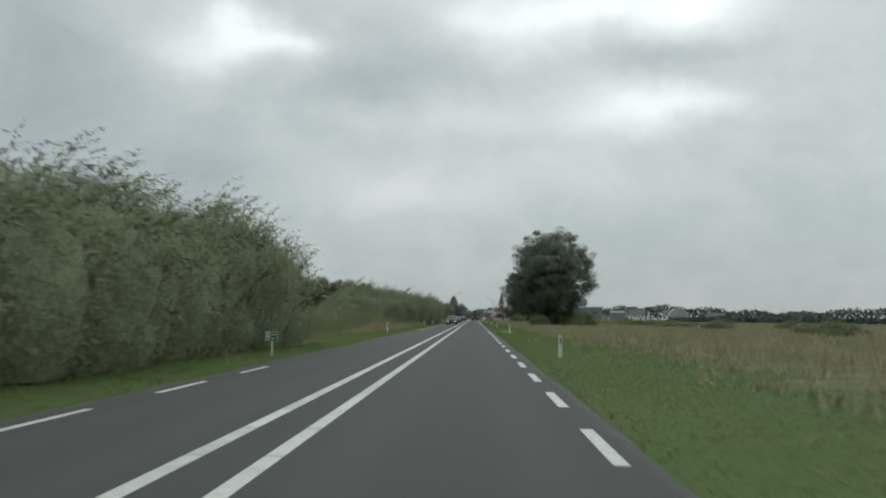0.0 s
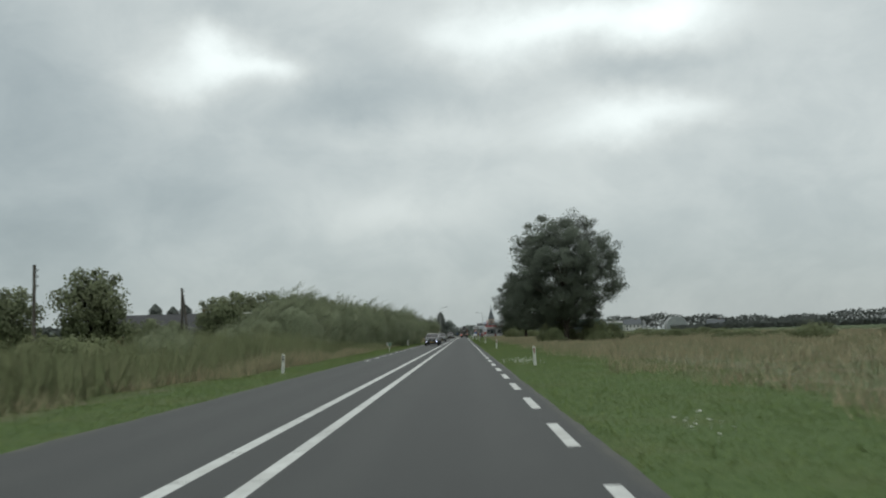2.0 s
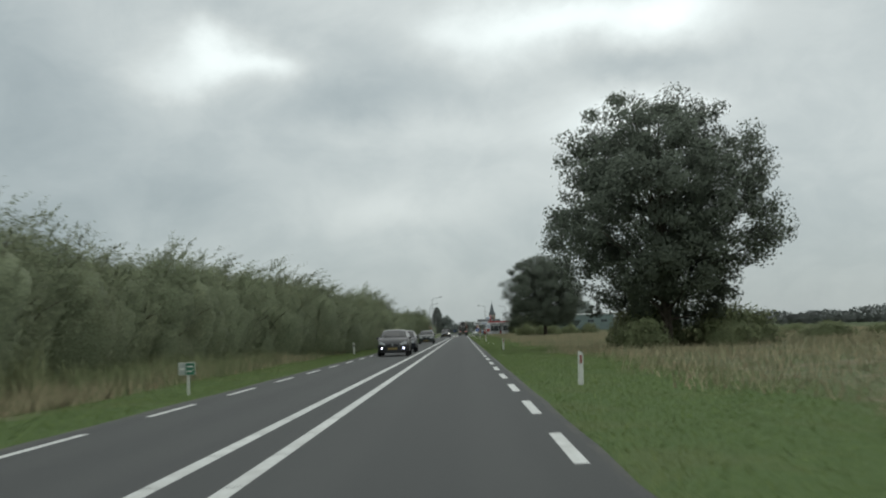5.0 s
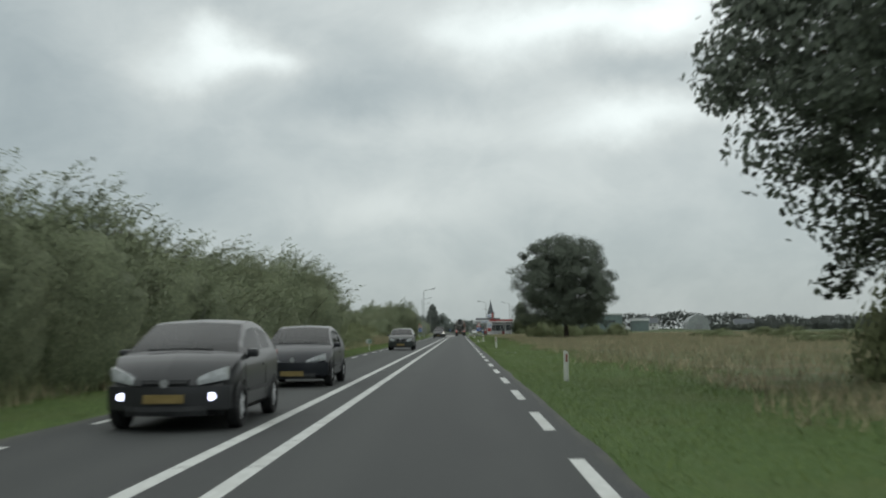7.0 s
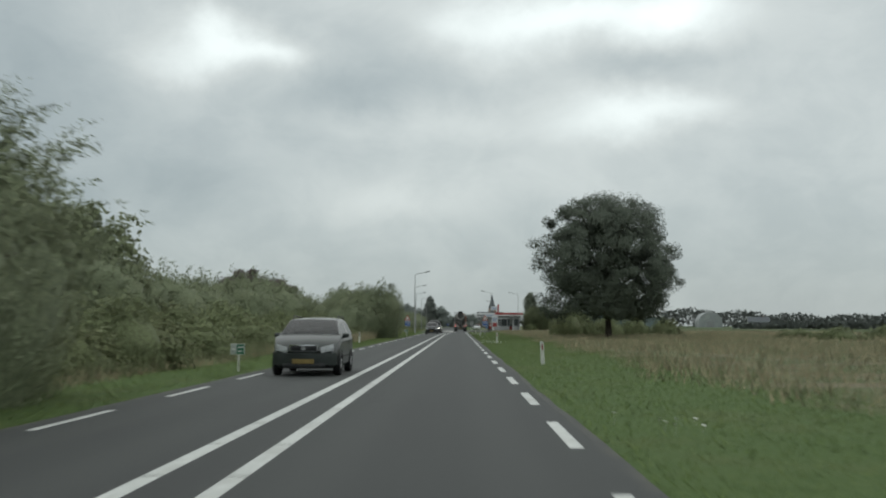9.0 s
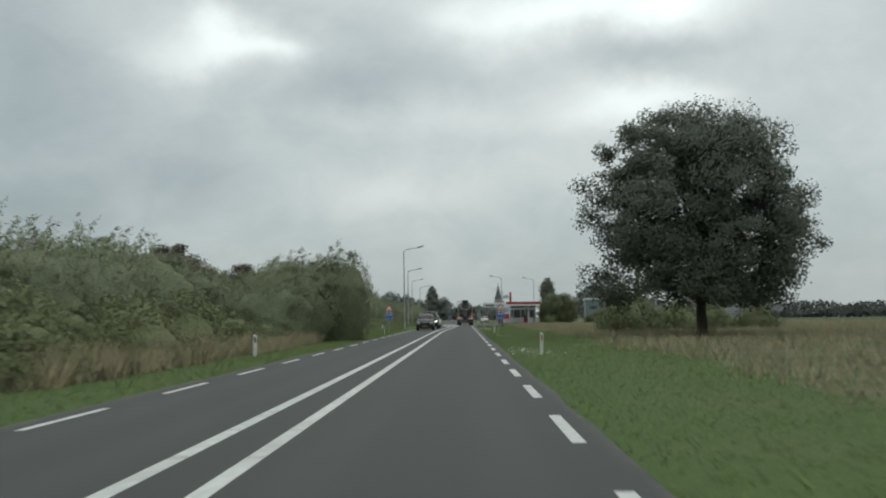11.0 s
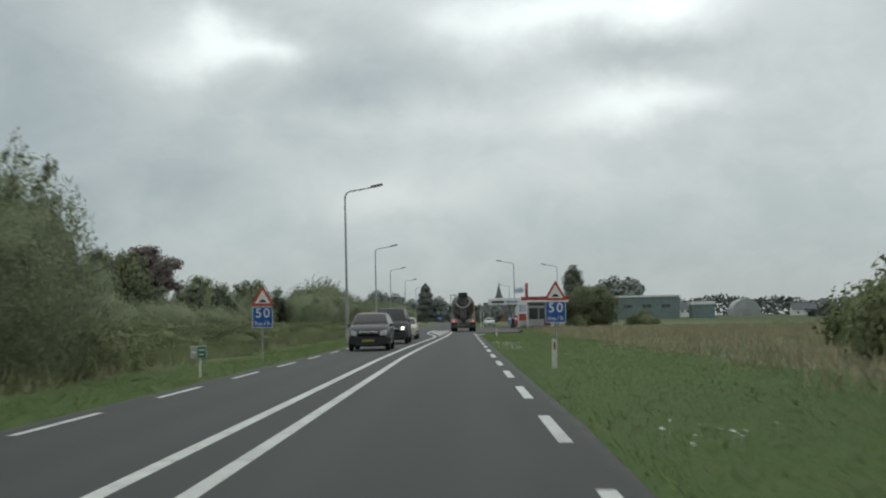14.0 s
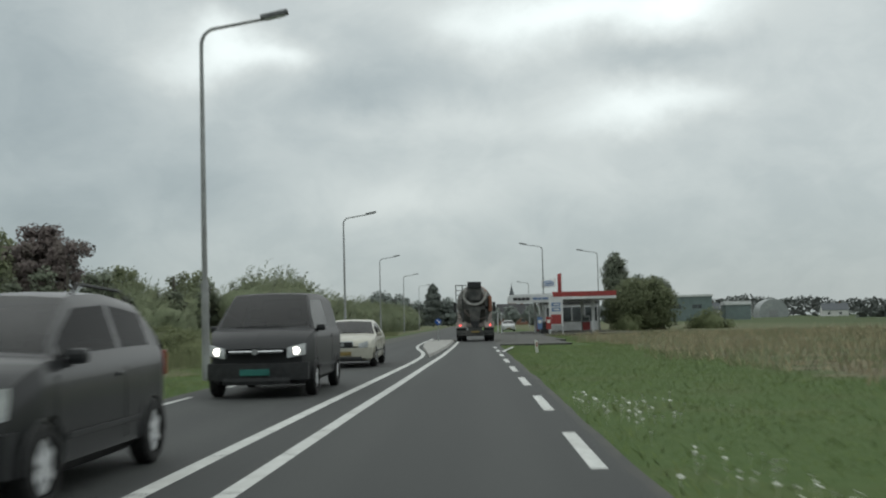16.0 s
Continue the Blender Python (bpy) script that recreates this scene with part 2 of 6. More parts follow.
def ground_material():
    """Meadow soil: mown green near the road, straw-coloured and darker rough land further off."""
    m = bpy.data.materials.new("meadow")
    m.use_nodes = True
    g = Graph(m.node_tree)
    at = g.node("ShaderNodeNewGeometry").outputs["Position"]
    fine = g.noise(at, 5.0, 5.0, 0.65)
    green = g.mix(g.remap(fine, 0.3, 0.7), (0.060, 0.098, 0.030), (0.076, 0.114, 0.038))
    broad = g.noise(at, 0.35, 4.0, 0.6)
    green = g.mix(g.math("MULTIPLY", g.remap(broad, 0.5, 0.7), 0.5), green, (0.090, 0.108, 0.044))
    straw = g.mix(g.remap(fine, 0.3, 0.7), (0.125, 0.112, 0.072), (0.180, 0.158, 0.104))
    rough = g.mix(g.remap(broad, 0.40, 0.54), straw, (0.090, 0.112, 0.052))
    split = g.node("ShaderNodeSeparateXYZ", {0: at})
    across = split.outputs[0]
    edge = g.math("ADD", g.math("SUBTRACT", across, g.math("MULTIPLY", g.remap(split.outputs[1], 230.0, 320.0), g.remap(across, 2.0, 4.0, 0.0, 1.6))), g.math("MULTIPLY", g.math("SUBTRACT", g.noise(at, 0.22, 3.0), 0.5), 3.5))
    far_right = g.math("MULTIPLY", g.remap(edge, 5.8, 7.4), g.remap(edge, 70.0, 34.0))
    far_left = g.math("MULTIPLY", g.remap(edge, -8.4, -9.6), g.remap(edge, -40.0, -24.0))
    colour = g.mix(g.math("MAXIMUM", far_right, far_left), green, rough)
    distant = g.math("MAXIMUM", g.remap(edge, 34.0, 70.0), g.remap(edge, -24.0, -40.0))
    colour = g.mix(g.math("MULTIPLY", distant, 0.8), colour, (0.062, 0.080, 0.036))
    relief = g.noise(at, 14.0, 4.0, 0.7)
    normal = g.node("ShaderNodeBump", {"Strength": 0.35, "Distance": 0.05, "Height": relief}).outputs[0]
    g.node("ShaderNodeOutputMaterial", {0: g.node("ShaderNodeBsdfPrincipled", {"Base Color": colour, "Roughness": 0.95, "Specular IOR Level": 0.15, "Normal": normal}).outputs[0]})
    return m


ASPHALT, MEADOW = asphalt_material(), ground_material()
PAINT = material("road_paint", (0.44, 0.45, 0.43), (0.57, 0.58, 0.56), 9.0, 0.7, (0.36, 0.36, 0.34), 1.3, 0.5, bump=0.2, per_object=0.06)
BARK = material("bark", (0.045, 0.036, 0.027), (0.095, 0.080, 0.062), 6.0, 0.9, bump=0.7, bump_scale=14, stretch=(1, 1, 0.25))
# willow, shrub and oak colours are raised to stand in for veiling haze
WILLOW = leaf_material("willow_leaves", (0.191, 0.224, 0.133), (0.228, 0.261, 0.160), 0.18, (0.234, 0.250, 0.146), 1.4, 0.78, 0.3)
SHRUB = leaf_material("shrub_leaves", (0.155, 0.183, 0.092), (0.192, 0.221, 0.114), 0.3, (0.201, 0.205, 0.110), 0.7, 0.7, 0.3)
HEDGE_TREE = leaf_material("meadow_tree_leaves", (0.173, 0.199, 0.112), (0.211, 0.240, 0.137), 0.25, (0.205, 0.216, 0.123), 4.2, 0.65, 0.3)
OAK = leaf_material("oak_leaves", (0.121, 0.142, 0.113), (0.156, 0.181, 0.137), 0.12, None, 8.6, 0.75)
RUST = leaf_material("copper_leaves", (0.140, 0.112, 0.106), (0.180, 0.147, 0.138), 0.2, (0.110, 0.110, 0.080), 5.5, 0.5)
# poplar leaves brightened, with aerial haze put into the base colour
HAZED_POPLAR = leaf_material("haze_lightened_poplar_leaves", (0.168, 0.195, 0.141), (0.206, 0.233, 0.168), 0.2, None, 4.0, 0.5)
# needles lightened to stand in for haze
HAZED_CONIFER = leaf_material("haze_lightened_needles", (0.128, 0.146, 0.129), (0.153, 0.172, 0.151), 0.2, None, 4.0, 0.5)
# pale bluish leaf colour with distance haze painted in
HAZED_WOOD = leaf_material("haze_tinted_leaves", (0.207, 0.236, 0.217), (0.255, 0.285, 0.259), 0.2, None, 3.0, 0.4)
GRASS = blade_material("grass_blades", (0.097, 0.145, 0.042), (0.121, 0.168, 0.050), (0.136, 0.159, 0.059))
STRAW = blade_material("dry_grass_blades", (0.248, 0.216, 0.130), (0.319, 0.278, 0.171), (0.178, 0.187, 0.103), 0.8)
REED = blade_material("reed_blades", (0.134, 0.167, 0.076), (0.193, 0.197, 0.106), (0.129, 0.161, 0.075), 0.85)
PETAL = material("white_petals", (0.62, 0.63, 0.58), (0.75, 0.75, 0.70), 20.0, 0.8)
WHITE = material("white_plastic", (0.60, 0.61, 0.58), (0.70, 0.70, 0.66), 5.0, 0.5, (0.42, 0.43, 0.36), 1.7, 0.6)
REFLECTOR = material("red_reflector", (0.20, 0.035, 0.022), (0.28, 0.055, 0.035), 30.0, 0.25)
DARK_REFLECTOR = material("dark_reflector", (0.03, 0.03, 0.03), (0.06, 0.05, 0.05), 30.0, 0.25)
GALVANISED = material("galvanised_steel", (0.26, 0.27, 0.27), (0.36, 0.37, 0.37), 3.0, 0.55, (0.20, 0.20, 0.19), 0.8, 0.5, metal=0.35)
LAMP_GREY = material("lamp_housing", (0.13, 0.135, 0.14), (0.20, 0.205, 0.21), 6.0, 0.5)
LENS = material("lamp_lens", (0.45, 0.47, 0.48), (0.55, 0.57, 0.58), 6.0, 0.2)
SIGN_BLUE = material("sign_blue", (0.012, 0.070, 0.30), (0.018, 0.090, 0.36), 4.0, 0.4, (0.03, 0.09, 0.26), 1.1, 0.4)
SIGN_RED = material("sign_red", (0.42, 0.045, 0.035), (0.50, 0.065, 0.050), 4.0, 0.4, (0.34, 0.06, 0.05), 1.1, 0.4)
SIGN_WHITE = material("sign_white", (0.66, 0.66, 0.63), (0.76, 0.76, 0.73), 4.0, 0.4, (0.55, 0.54, 0.48), 1.1, 0.4)
SIGN_BLACK = material("sign_black", (0.014, 0.014, 0.014), (0.025, 0.025, 0.025), 4.0, 0.5)
SIGN_GREEN = material("board_green", (0.022, 0.120, 0.070), (0.035, 0.155, 0.090), 4.0, 0.45)
BOARD_GREY = material("board_grey", (0.30, 0.33, 0.31), (0.38, 0.41, 0.39), 4.0, 0.5)
SIGN_GREY = material("sign_back", (0.22, 0.23, 0.23), (0.30, 0.31, 0.31), 4.0, 0.5, metal=0.3)
WOOD = material("weathered_pole", (0.055, 0.048, 0.040), (0.11, 0.098, 0.082), 3.0, 0.9, stretch=(1, 1, 0.2), bump=0.4, bump_scale=20)
RUBBER = material("tyre_rubber", (0.010, 0.010, 0.011), (0.022, 0.022, 0.022), 20.0, 0.85)
RIM = material("alloy_rim", (0.56, 0.57, 0.58), (0.68, 0.69, 0.70), 8.0, 0.4, metal=0.25)
TRIM = material("black_trim", (0.012, 0.013, 0.014), (0.025, 0.026, 0.027), 8.0, 0.55)
CHROME = material("chrome_trim", (0.55, 0.56, 0.57), (0.65, 0.66, 0.67), 8.0, 0.15, metal=1.0)
HEADLAMP = material("headlamp_glass", (0.38, 0.40, 0.41), (0.55, 0.57, 0.58), 18.0, 0.12, coat=0.6)
LIT = glowing("lit_lamp", (1.0, 0.95, 0.85), 6.0)
RUNNING = glowing("lit_running_lamp", (0.72, 0.76, 1.0), 5.0)
TAIL_LIT = glowing("lit_tail_lamp", (1.0, 0.08, 0.07), 3.0)
PLATE = material("yellow_plate", (0.20, 0.145, 0.05), (0.25, 0.185, 0.065), 8.0, 0.5)
PLATE_GREEN = material("green_plate", (0.02, 0.13, 0.11), (0.03, 0.17, 0.14), 8.0, 0.5)
WINDOW = glass("car_glass", (0.14, 0.165, 0.17), 1.5)
SIDE_GLASS = glass("side_glass", (0.09, 0.105, 0.108), 1.14)
CABIN = material("dark_cabin", (0.018, 0.018, 0.019), (0.032, 0.032, 0.033), 8.0, 0.9)
BRICKWORK = material("brown_brick", (0.16, 0.085, 0.060), (0.24, 0.130, 0.090), 3.0, 0.9)
PALE_BRICK = material("pale_weathered_brick", (0.27, 0.22, 0.19), (0.36, 0.30, 0.26), 2.0, 0.9, (0.24, 0.21, 0.19), 0.3, 0.5)
ROOF_TILE = material("dark_roof_tiles", (0.045, 0.046, 0.050), (0.075, 0.074, 0.076), 3.0, 0.85)
SLATE = material("slate", (0.085, 0.095, 0.105), (0.125, 0.135, 0.145), 3.0, 0.7)
PLASTER = material("white_plaster", (0.55, 0.55, 0.53), (0.68, 0.68, 0.66), 1.5, 0.85, (0.45, 0.45, 0.42), 0.3, 0.4)
CLADDING = material("teal_cladding", (0.135, 0.180, 0.176), (0.175, 0.225, 0.218), 0.8, 0.6, (0.14, 0.17, 0.168), 0.12, 0.6)
CANOPY_RED = material("canopy_red", (0.27, 0.040, 0.038), (0.34, 0.055, 0.050), 1.5, 0.45)
# barn sheeting greyed down, far haze put into its colour
SHEET = material("haze_greyed_sheet", (0.26, 0.28, 0.28), (0.34, 0.36, 0.355), 0.8, 0.6, (0.22, 0.24, 0.24), 0.2, 0.5)
CANOPY_WHITE = material("canopy_white", (0.60, 0.61, 0.61), (0.70, 0.71, 0.71), 1.5, 0.5, (0.50, 0.51, 0.50), 0.4, 0.5)
PANEL_BLUE = material("panel_blue", (0.10, 0.17, 0.32), (0.15, 0.23, 0.40), 3.0, 0.5)
SHOP_GLASS = material("shop_glass", (0.035, 0.042, 0.045), (0.075, 0.085, 0.088), 0.6, 0.12, spec=0.6)
CONCRETE = material("concrete", (0.27, 0.265, 0.25), (0.38, 0.375, 0.355), 4.0, 0.9, (0.21, 0.21, 0.195), 0.7, 0.5, bump=0.3)
DRUM = material("mixer_drum", (0.075, 0.075, 0.070), (0.138, 0.135, 0.125), 2.5, 0.75, (0.237, 0.231, 0.213), 0.9, 0.6)
DRUM_ORANGE = material("mixer_orange", (0.24, 0.10, 0.06), (0.32, 0.14, 0.09), 2.5, 0.7, (0.16, 0.10, 0.08), 0.8, 0.6)
GRIME = material("grimy_steel", (0.040, 0.042, 0.042), (0.085, 0.085, 0.080), 3.0, 0.8, (0.13, 0.125, 0.115), 1.2, 0.5)
GUARD = material("pale_mudguard", (0.30, 0.26, 0.24), (0.42, 0.37, 0.34), 3.0, 0.7)

# ---------------------------------------------------------------- mesh helpers


def mesh_of(name, verts, faces, mats, smooth=False, mat_index=None):
    me = bpy.data.meshes.new(name)
    me.from_pydata([tuple(v) for v in verts], [], [tuple(f) for f in faces])
    for m in mats if isinstance(mats, (list, tuple)) else [mats]:
        me.materials.append(m)
    if mat_index is not None:
        me.polygons.foreach_set("material_index", mat_index)
    if smooth:
        me.polygons.foreach_set("use_smooth", [True] * len(me.polygons))
        me.set_sharp_from_angle(angle=radians(38))
    me.update()
    return me


def array_mesh(name, verts, size, mat):
    """A mesh of loose faces with the same number of corners each, from arrays."""
    verts = np.asarray(verts, dtype=np.float32).reshape(-1, 3)
    count = len(verts) // size
    me = bpy.data.meshes.new(name)
    me.vertices.add(len(verts))
    me.vertices.foreach_set("co", verts.ravel())
    me.loops.add(len(verts))
    me.loops.foreach_set("vertex_index", np.arange(len(verts), dtype=np.int32))
    me.polygons.add(count)
    me.polygons.foreach_set("loop_start", np.arange(count, dtype=np.int32) * size)
    me.materials.append(mat)
    me.update(calc_edges=True)
    me.validate()
    return me


def part(name, data, mat=None, parent=None, label="", smooth=False):
    """Links a bmesh or a mesh as one mesh object under a thing or a part."""
    if isinstance(data, bmesh.types.BMesh):
        me = bpy.data.meshes.new(name)
        data.to_mesh(me)
        data.free()
        if smooth:
            me.polygons.foreach_set("use_smooth", [True] * len(me.polygons))
            me.set_sharp_from_angle(angle=radians(38))
    else:
        me = data
    if mat and not me.materials:
        me.materials.append(mat)
    ob = new(name, me)
    ob.parent = parent
    if label:
        ob["label"] = label
    return ob


def thing(name, label, category, m=None, group=""):
    ob = tagged(new(name), label, category, group)
    ob.empty_display_size = 0.2
    if m is not None:
        ob.matrix_basis = m
    return ob


def block(bm, x0, x1, y0, y1, z0, z1, bevel=0.0, turn=None):
    at = Matrix.Translation(((x0 + x1) / 2, (y0 + y1) / 2, (z0 + z1) / 2))
    if turn is not None:
        at = at @ turn
    made = bmesh.ops.create_cube(bm, size=1, matrix=at @ Matrix.Diagonal((x1 - x0, y1 - y0, z1 - z0, 1)))
    if bevel:
        edges = list({e for v in made["verts"] for e in v.link_edges})
        bmesh.ops.bevel(bm, geom=edges, offset=bevel, segments=2, affect="EDGES", profile=0.6)
    return bm


def slab(x0, x1, y0, y1, z0, z1, bevel=0.0, turn=None):
    return block(bmesh.new(), x0, x1, y0, y1, z0, z1, bevel, turn)


def tube(bm, points, radii, sides=8, close=True):
    """A tapered tube along points."""
    rings, last = [], None
    points = [Vector(p) for p in points]
    for i, p in enumerate(points):
        way = (points[min(i + 1, len(points) - 1)] - points[max(i - 1, 0)]).normalized()
        side = last if last is not None else way.orthogonal().normalized()
        side = (side - way * side.dot(way)).normalized()
        last, other = side, way.cross(side)
        r = radii[i] if isinstance(radii, (list, tuple)) else radii
        rings.append([bm.verts.new(p + (side * math.cos(a) + other * math.sin(a)) * r) for a in (2 * math.pi * k / sides for k in range(sides))])
    for a, b in zip(rings, rings[1:]):
        for k in range(sides):
            bm.faces.new((a[k], a[(k + 1) % sides], b[(k + 1) % sides], b[k]))
    if close:
        bm.faces.new(rings[0][::-1]), bm.faces.new(rings[-1])
    return bm


def disc(bm, centre, axis, radius, thick, sides=20):
    c, a = Vector(centre), Vector(axis).normalized() * thick / 2
    return tube(bm, [c - a, c + a], radius, sides)


def prism(outline, y0, y1):
    """An outline in x and z, drawn out along y."""
    bm = bmesh.new()
    front, back = [bm.verts.new((x, y0, z)) for x, z in outline], [bm.verts.new((x, y1, z)) for x, z in outline]
    n = len(outline)
    bm.faces.new(front), bm.faces.new(back[::-1])
    for k in range(n):
        bm.faces.new((front[k], back[k], back[(k + 1) % n], front[(k + 1) % n]))
    bmesh.ops.recalc_face_normals(bm, faces=bm.faces)
    return bm


def lettering(text, size, thick, mat, name, parent, at, label=""):
    """Flat letters from the built-in font, standing upright and facing -y, centred at a place."""
    curve = bpy.data.curves.new(name, "FONT")
    curve.body, curve.size, curve.extrude, curve.align_x, curve.align_y = text, size, thick, "CENTER", "CENTER"
    curve.offset = size * 0.006
    ghost = bpy.data.objects.new(name, curve)
    scene.collection.objects.link(ghost)
    bpy.context.view_layer.update()
    me = bpy.data.meshes.new_from_object(ghost.evaluated_get(bpy.context.evaluated_depsgraph_get()))
    bpy.data.objects.remove(ghost)
    me.transform(Matrix.Rotation(radians(90), 4, "X"))
    me.materials.clear()
    me.materials.append(mat)
    ob = part(name, me, mat, parent, label)
    ob.location = at
    return ob


# ---------------------------------------------------------------- ground and road
ROAD_L, ROAD_R, ROAD_END = -5.62, 1.45, 760.0
CENTRE_R, CENTRE_L, EDGE_R, EDGE_L = -1.94, -2.65, 1.10, -5.16


def rise(x, y):
    """Height of the land: a shallow fall beside the road, then gentle bumps."""
    off = np.maximum(np.maximum(x - ROAD_R, ROAD_L - x), 0.0)
    land = -0.05 - 0.10 * np.clip(off / 3.0, 0, 1) * np.exp(-off / 18.0)
    wave = 0.05 * np.sin(x * 0.9 + 1.3 * np.sin(y * 0.21)) * np.sin(y * 0.37 + 0.6 * np.sin(x * 0.5))
    return land + wave * np.clip((off - 0.4) / 3.0, 0, 1) * np.clip(1 - off / 120.0, 0, 1) - 0.03 * np.clip(1 - off / 0.3, 0, 1)


def grid_axis(stops):
    out = []
    for a, b, step in stops:
        out += list(np.arange(a, b, step))
    return np.array(out + [stops[-1][1]])


gx = grid_axis([(-3000, -600, 400), (-600, -100, 60), (-100, -24, 8), (-24, -6, 0.9), (-6, 2, 0.8), (2, 24, 0.9), (24, 100, 8), (100, 600, 60), (600, 3000, 400)])
gy = grid_axis([(-600, -40, 80), (-40, 470, 2.5), (470, 900, 20), (900, 4200, 300)])
mx, my = np.meshgrid(gx, gy, indexing="ij")
mz = rise(mx, my)
cols = len(gy)
quads = [(i * cols + j, (i + 1) * cols + j, (i + 1) * cols + j + 1, i * cols + j + 1) for i in range(len(gx) - 1) for j in range(cols - 1)]
ground = new("ground", mesh_of("ground", np.stack([mx, my, mz], -1).reshape(-1, 3), quads, MEADOW, True))
tagged(ground, "mown green verge and rough straw-coloured meadow beside the road", "ground", kind="structure")

# the road: a long sheet with slightly uneven rims
rng = np.random.default_rng(3)
ys = np.arange(-60, ROAD_END + 1, 1.0)
rim_l = ROAD_L + np.convolve(rng.normal(0, 0.035, len(ys)), np.ones(3) / 3, "same")
rim_r = ROAD_R + np.convolve(rng.normal(0, 0.03, len(ys)), np.ones(3) / 3, "same")
# the carriageway widens to the left round the traffic island
rim_l -= 1.7 * np.clip((ys - 388) / 26, 0, 1) ** 2 * (3 - 2 * np.clip((ys - 388) / 26, 0, 1))
rv, rf = [], []
for i, y in enumerate(ys):
    for x, z in ((rim_l[i], -0.30), (rim_l[i], -0.012), (rim_l[i] + 0.12, 0.0), (-2.4, 0.0), (rim_r[i] - 0.12, 0.0), (rim_r[i], -0.012), (rim_r[i], -0.30)):
        rv.append((x, y, z))
    if i:
        for k in range(6):
            rf.append(((i - 1) * 7 + k, (i - 1) * 7 + k + 1, i * 7 + k + 1, i * 7 + k))
road = new("road", mesh_of("road", rv, rf, ASPHALT))
tagged(road, "grey asphalt two-lane road with worn white markings", "road", kind="structure")

side_bm = bmesh.new()
for y0, y1, x1 in ((402, 414, 5.5), (414, 440, 6.2), (440, 476, 16.0)):
    block(side_bm, 1.40, x1, y0 + 0.002, y1 - 0.002, -0.25, -0.010)
tagged(part("side_road", side_bm, ASPHALT), "asphalt forecourt and side road beside the main road", "road", kind="structure")


def strip(x0, x1, y0, y1, name, z=0.004):
    """One painted mark, 4 mm thick, as a piece of the road."""
    bm = bmesh.new()
    top = [bm.verts.new(p) for p in ((x0 + 0.004, y0 + 0.01, z), (x1 - 0.004, y0 + 0.01, z), (x1 - 0.004, y1 - 0.01, z), (x0 + 0.004, y1 - 0.01, z))]
    low = [bm.verts.new(p) for p in ((x0, y0, 0), (x1, y0, 0), (x1, y1, 0), (x0, y1, 0))]
    bm.faces.new(top)
    for k in range(4):
        bm.faces.new((low[k], low[(k + 1) % 4], top[(k + 1) % 4], top[k]))
    me = bpy.data.meshes.new(name)
    bm.to_mesh(me)
    bm.free()
    me.materials.append(PAINT)
    return me


dash_mesh = strip(-0.075, 0.075, 0, 3.0, "edge_dash")
thin_dash_mesh = strip(-0.055, 0.055, 0, 3.0, "edge_dash")
line_mesh = strip(-0.085, 0.085, 0, 2.34, "line_segment")
for k in range(-4, 67):
    for x, phase in ((EDGE_R, 3.33), (EDGE_L, 4.9)):
        y = phase + 6 * k
        if x == EDGE_L and (27 < y < 100 or y > 368):
            continue
        if y > 396:
            continue
        ob = part("edge_dash", thin_dash_mesh if x == EDGE_L else dash_mesh, None, road)
        ob.location = (x, y, 0.0)


def line_x(y, left):
    """Where the two centre lines run: straight, then towards the island."""
    if left:
        return float(np.interp(y, (340, 352, 360, 368, 375, 380), (CENTRE_L, -2.50, -2.34, -2.15, -1.98, -1.90)))
    return float(np.interp(y, (340, 350, 357, 365, 374, 384, 400, 430), (CENTRE_R, -1.82, -1.70, -1.52, -1.35, -1.15, -0.98, -0.95)))


for k in range(-8, 177):
    for left in (False, True):
        y = 2.4 * k
        if left and y > 377:
            continue
        ob = part("line_segment", line_mesh, None, road)
        ob.matrix_basis = pose(line_x(y, left), y, 0.0, 0, 0, -math.degrees(math.atan2(line_x(y + 2.4, left) - line_x(y, left), 2.4)))


def ribbon(points, width, name):
    """A painted line that bends."""
    verts, faces = [], []
    for i, (x, y) in enumerate(points):
        ax, ay = points[max(i - 1, 0)]
        bx, by = points[min(i + 1, len(points) - 1)]
        d = math.hypot(bx - ax, by - ay)
        nx, ny = -(by - ay) / d * width / 2, (bx - ax) / d * width / 2
        verts += [(x + nx, y + ny, 0.004), (x - nx, y - ny, 0.004)]
        if i:
            faces.append((2 * i - 2, 2 * i - 1, 2 * i + 1, 2 * i))
    return mesh_of(name, verts, faces, PAINT)


part("curved_line", ribbon([(-1.93, 379.2), (-1.90, 381.5), (-1.93, 384.0), (-2.05, 387.0), (-2.25, 390.0), (-2.5, 393.0), (-2.78, 396.5), (-2.98, 400.0), (-3.1, 404.0), (-3.2, 412.0), (-3.2, 430.0)], 0.17, "curved_line"), None, road)
part("curved_line", ribbon([(EDGE_R + 0.15, 387.0), (EDGE_R + 0.9, 395.5)], 0.14, "curved_line"), None, road)

# traffic island: a kerbed, pale paved wedge
isle_edge = [(-1.60, 381.8), (-1.44, 387.0), (-1.28, 396.0), (-1.18, 416.0), (-3.02, 416.0), (-2.92, 407.0), (-2.55, 397.0), (-1.98, 388.0)]
island = thing("traffic_island", "pale paved traffic island with concrete kerb in the road", "traffic island", pose(0, 0, 0))
bm = bmesh.new()
outer = [bm.verts.new((x, y, 0.0)) for x, y in isle_edge]
lip = [bm.verts.new((x + (-2.0 - x) * 0.05, y + (399 - y) * 0.012, 0.11)) for x, y in isle_edge]
inner = [bm.verts.new((x + (-2.0 - x) * 0.14, y + (399 - y) * 0.03, 0.11)) for x, y in isle_edge]
n = len(isle_edge)
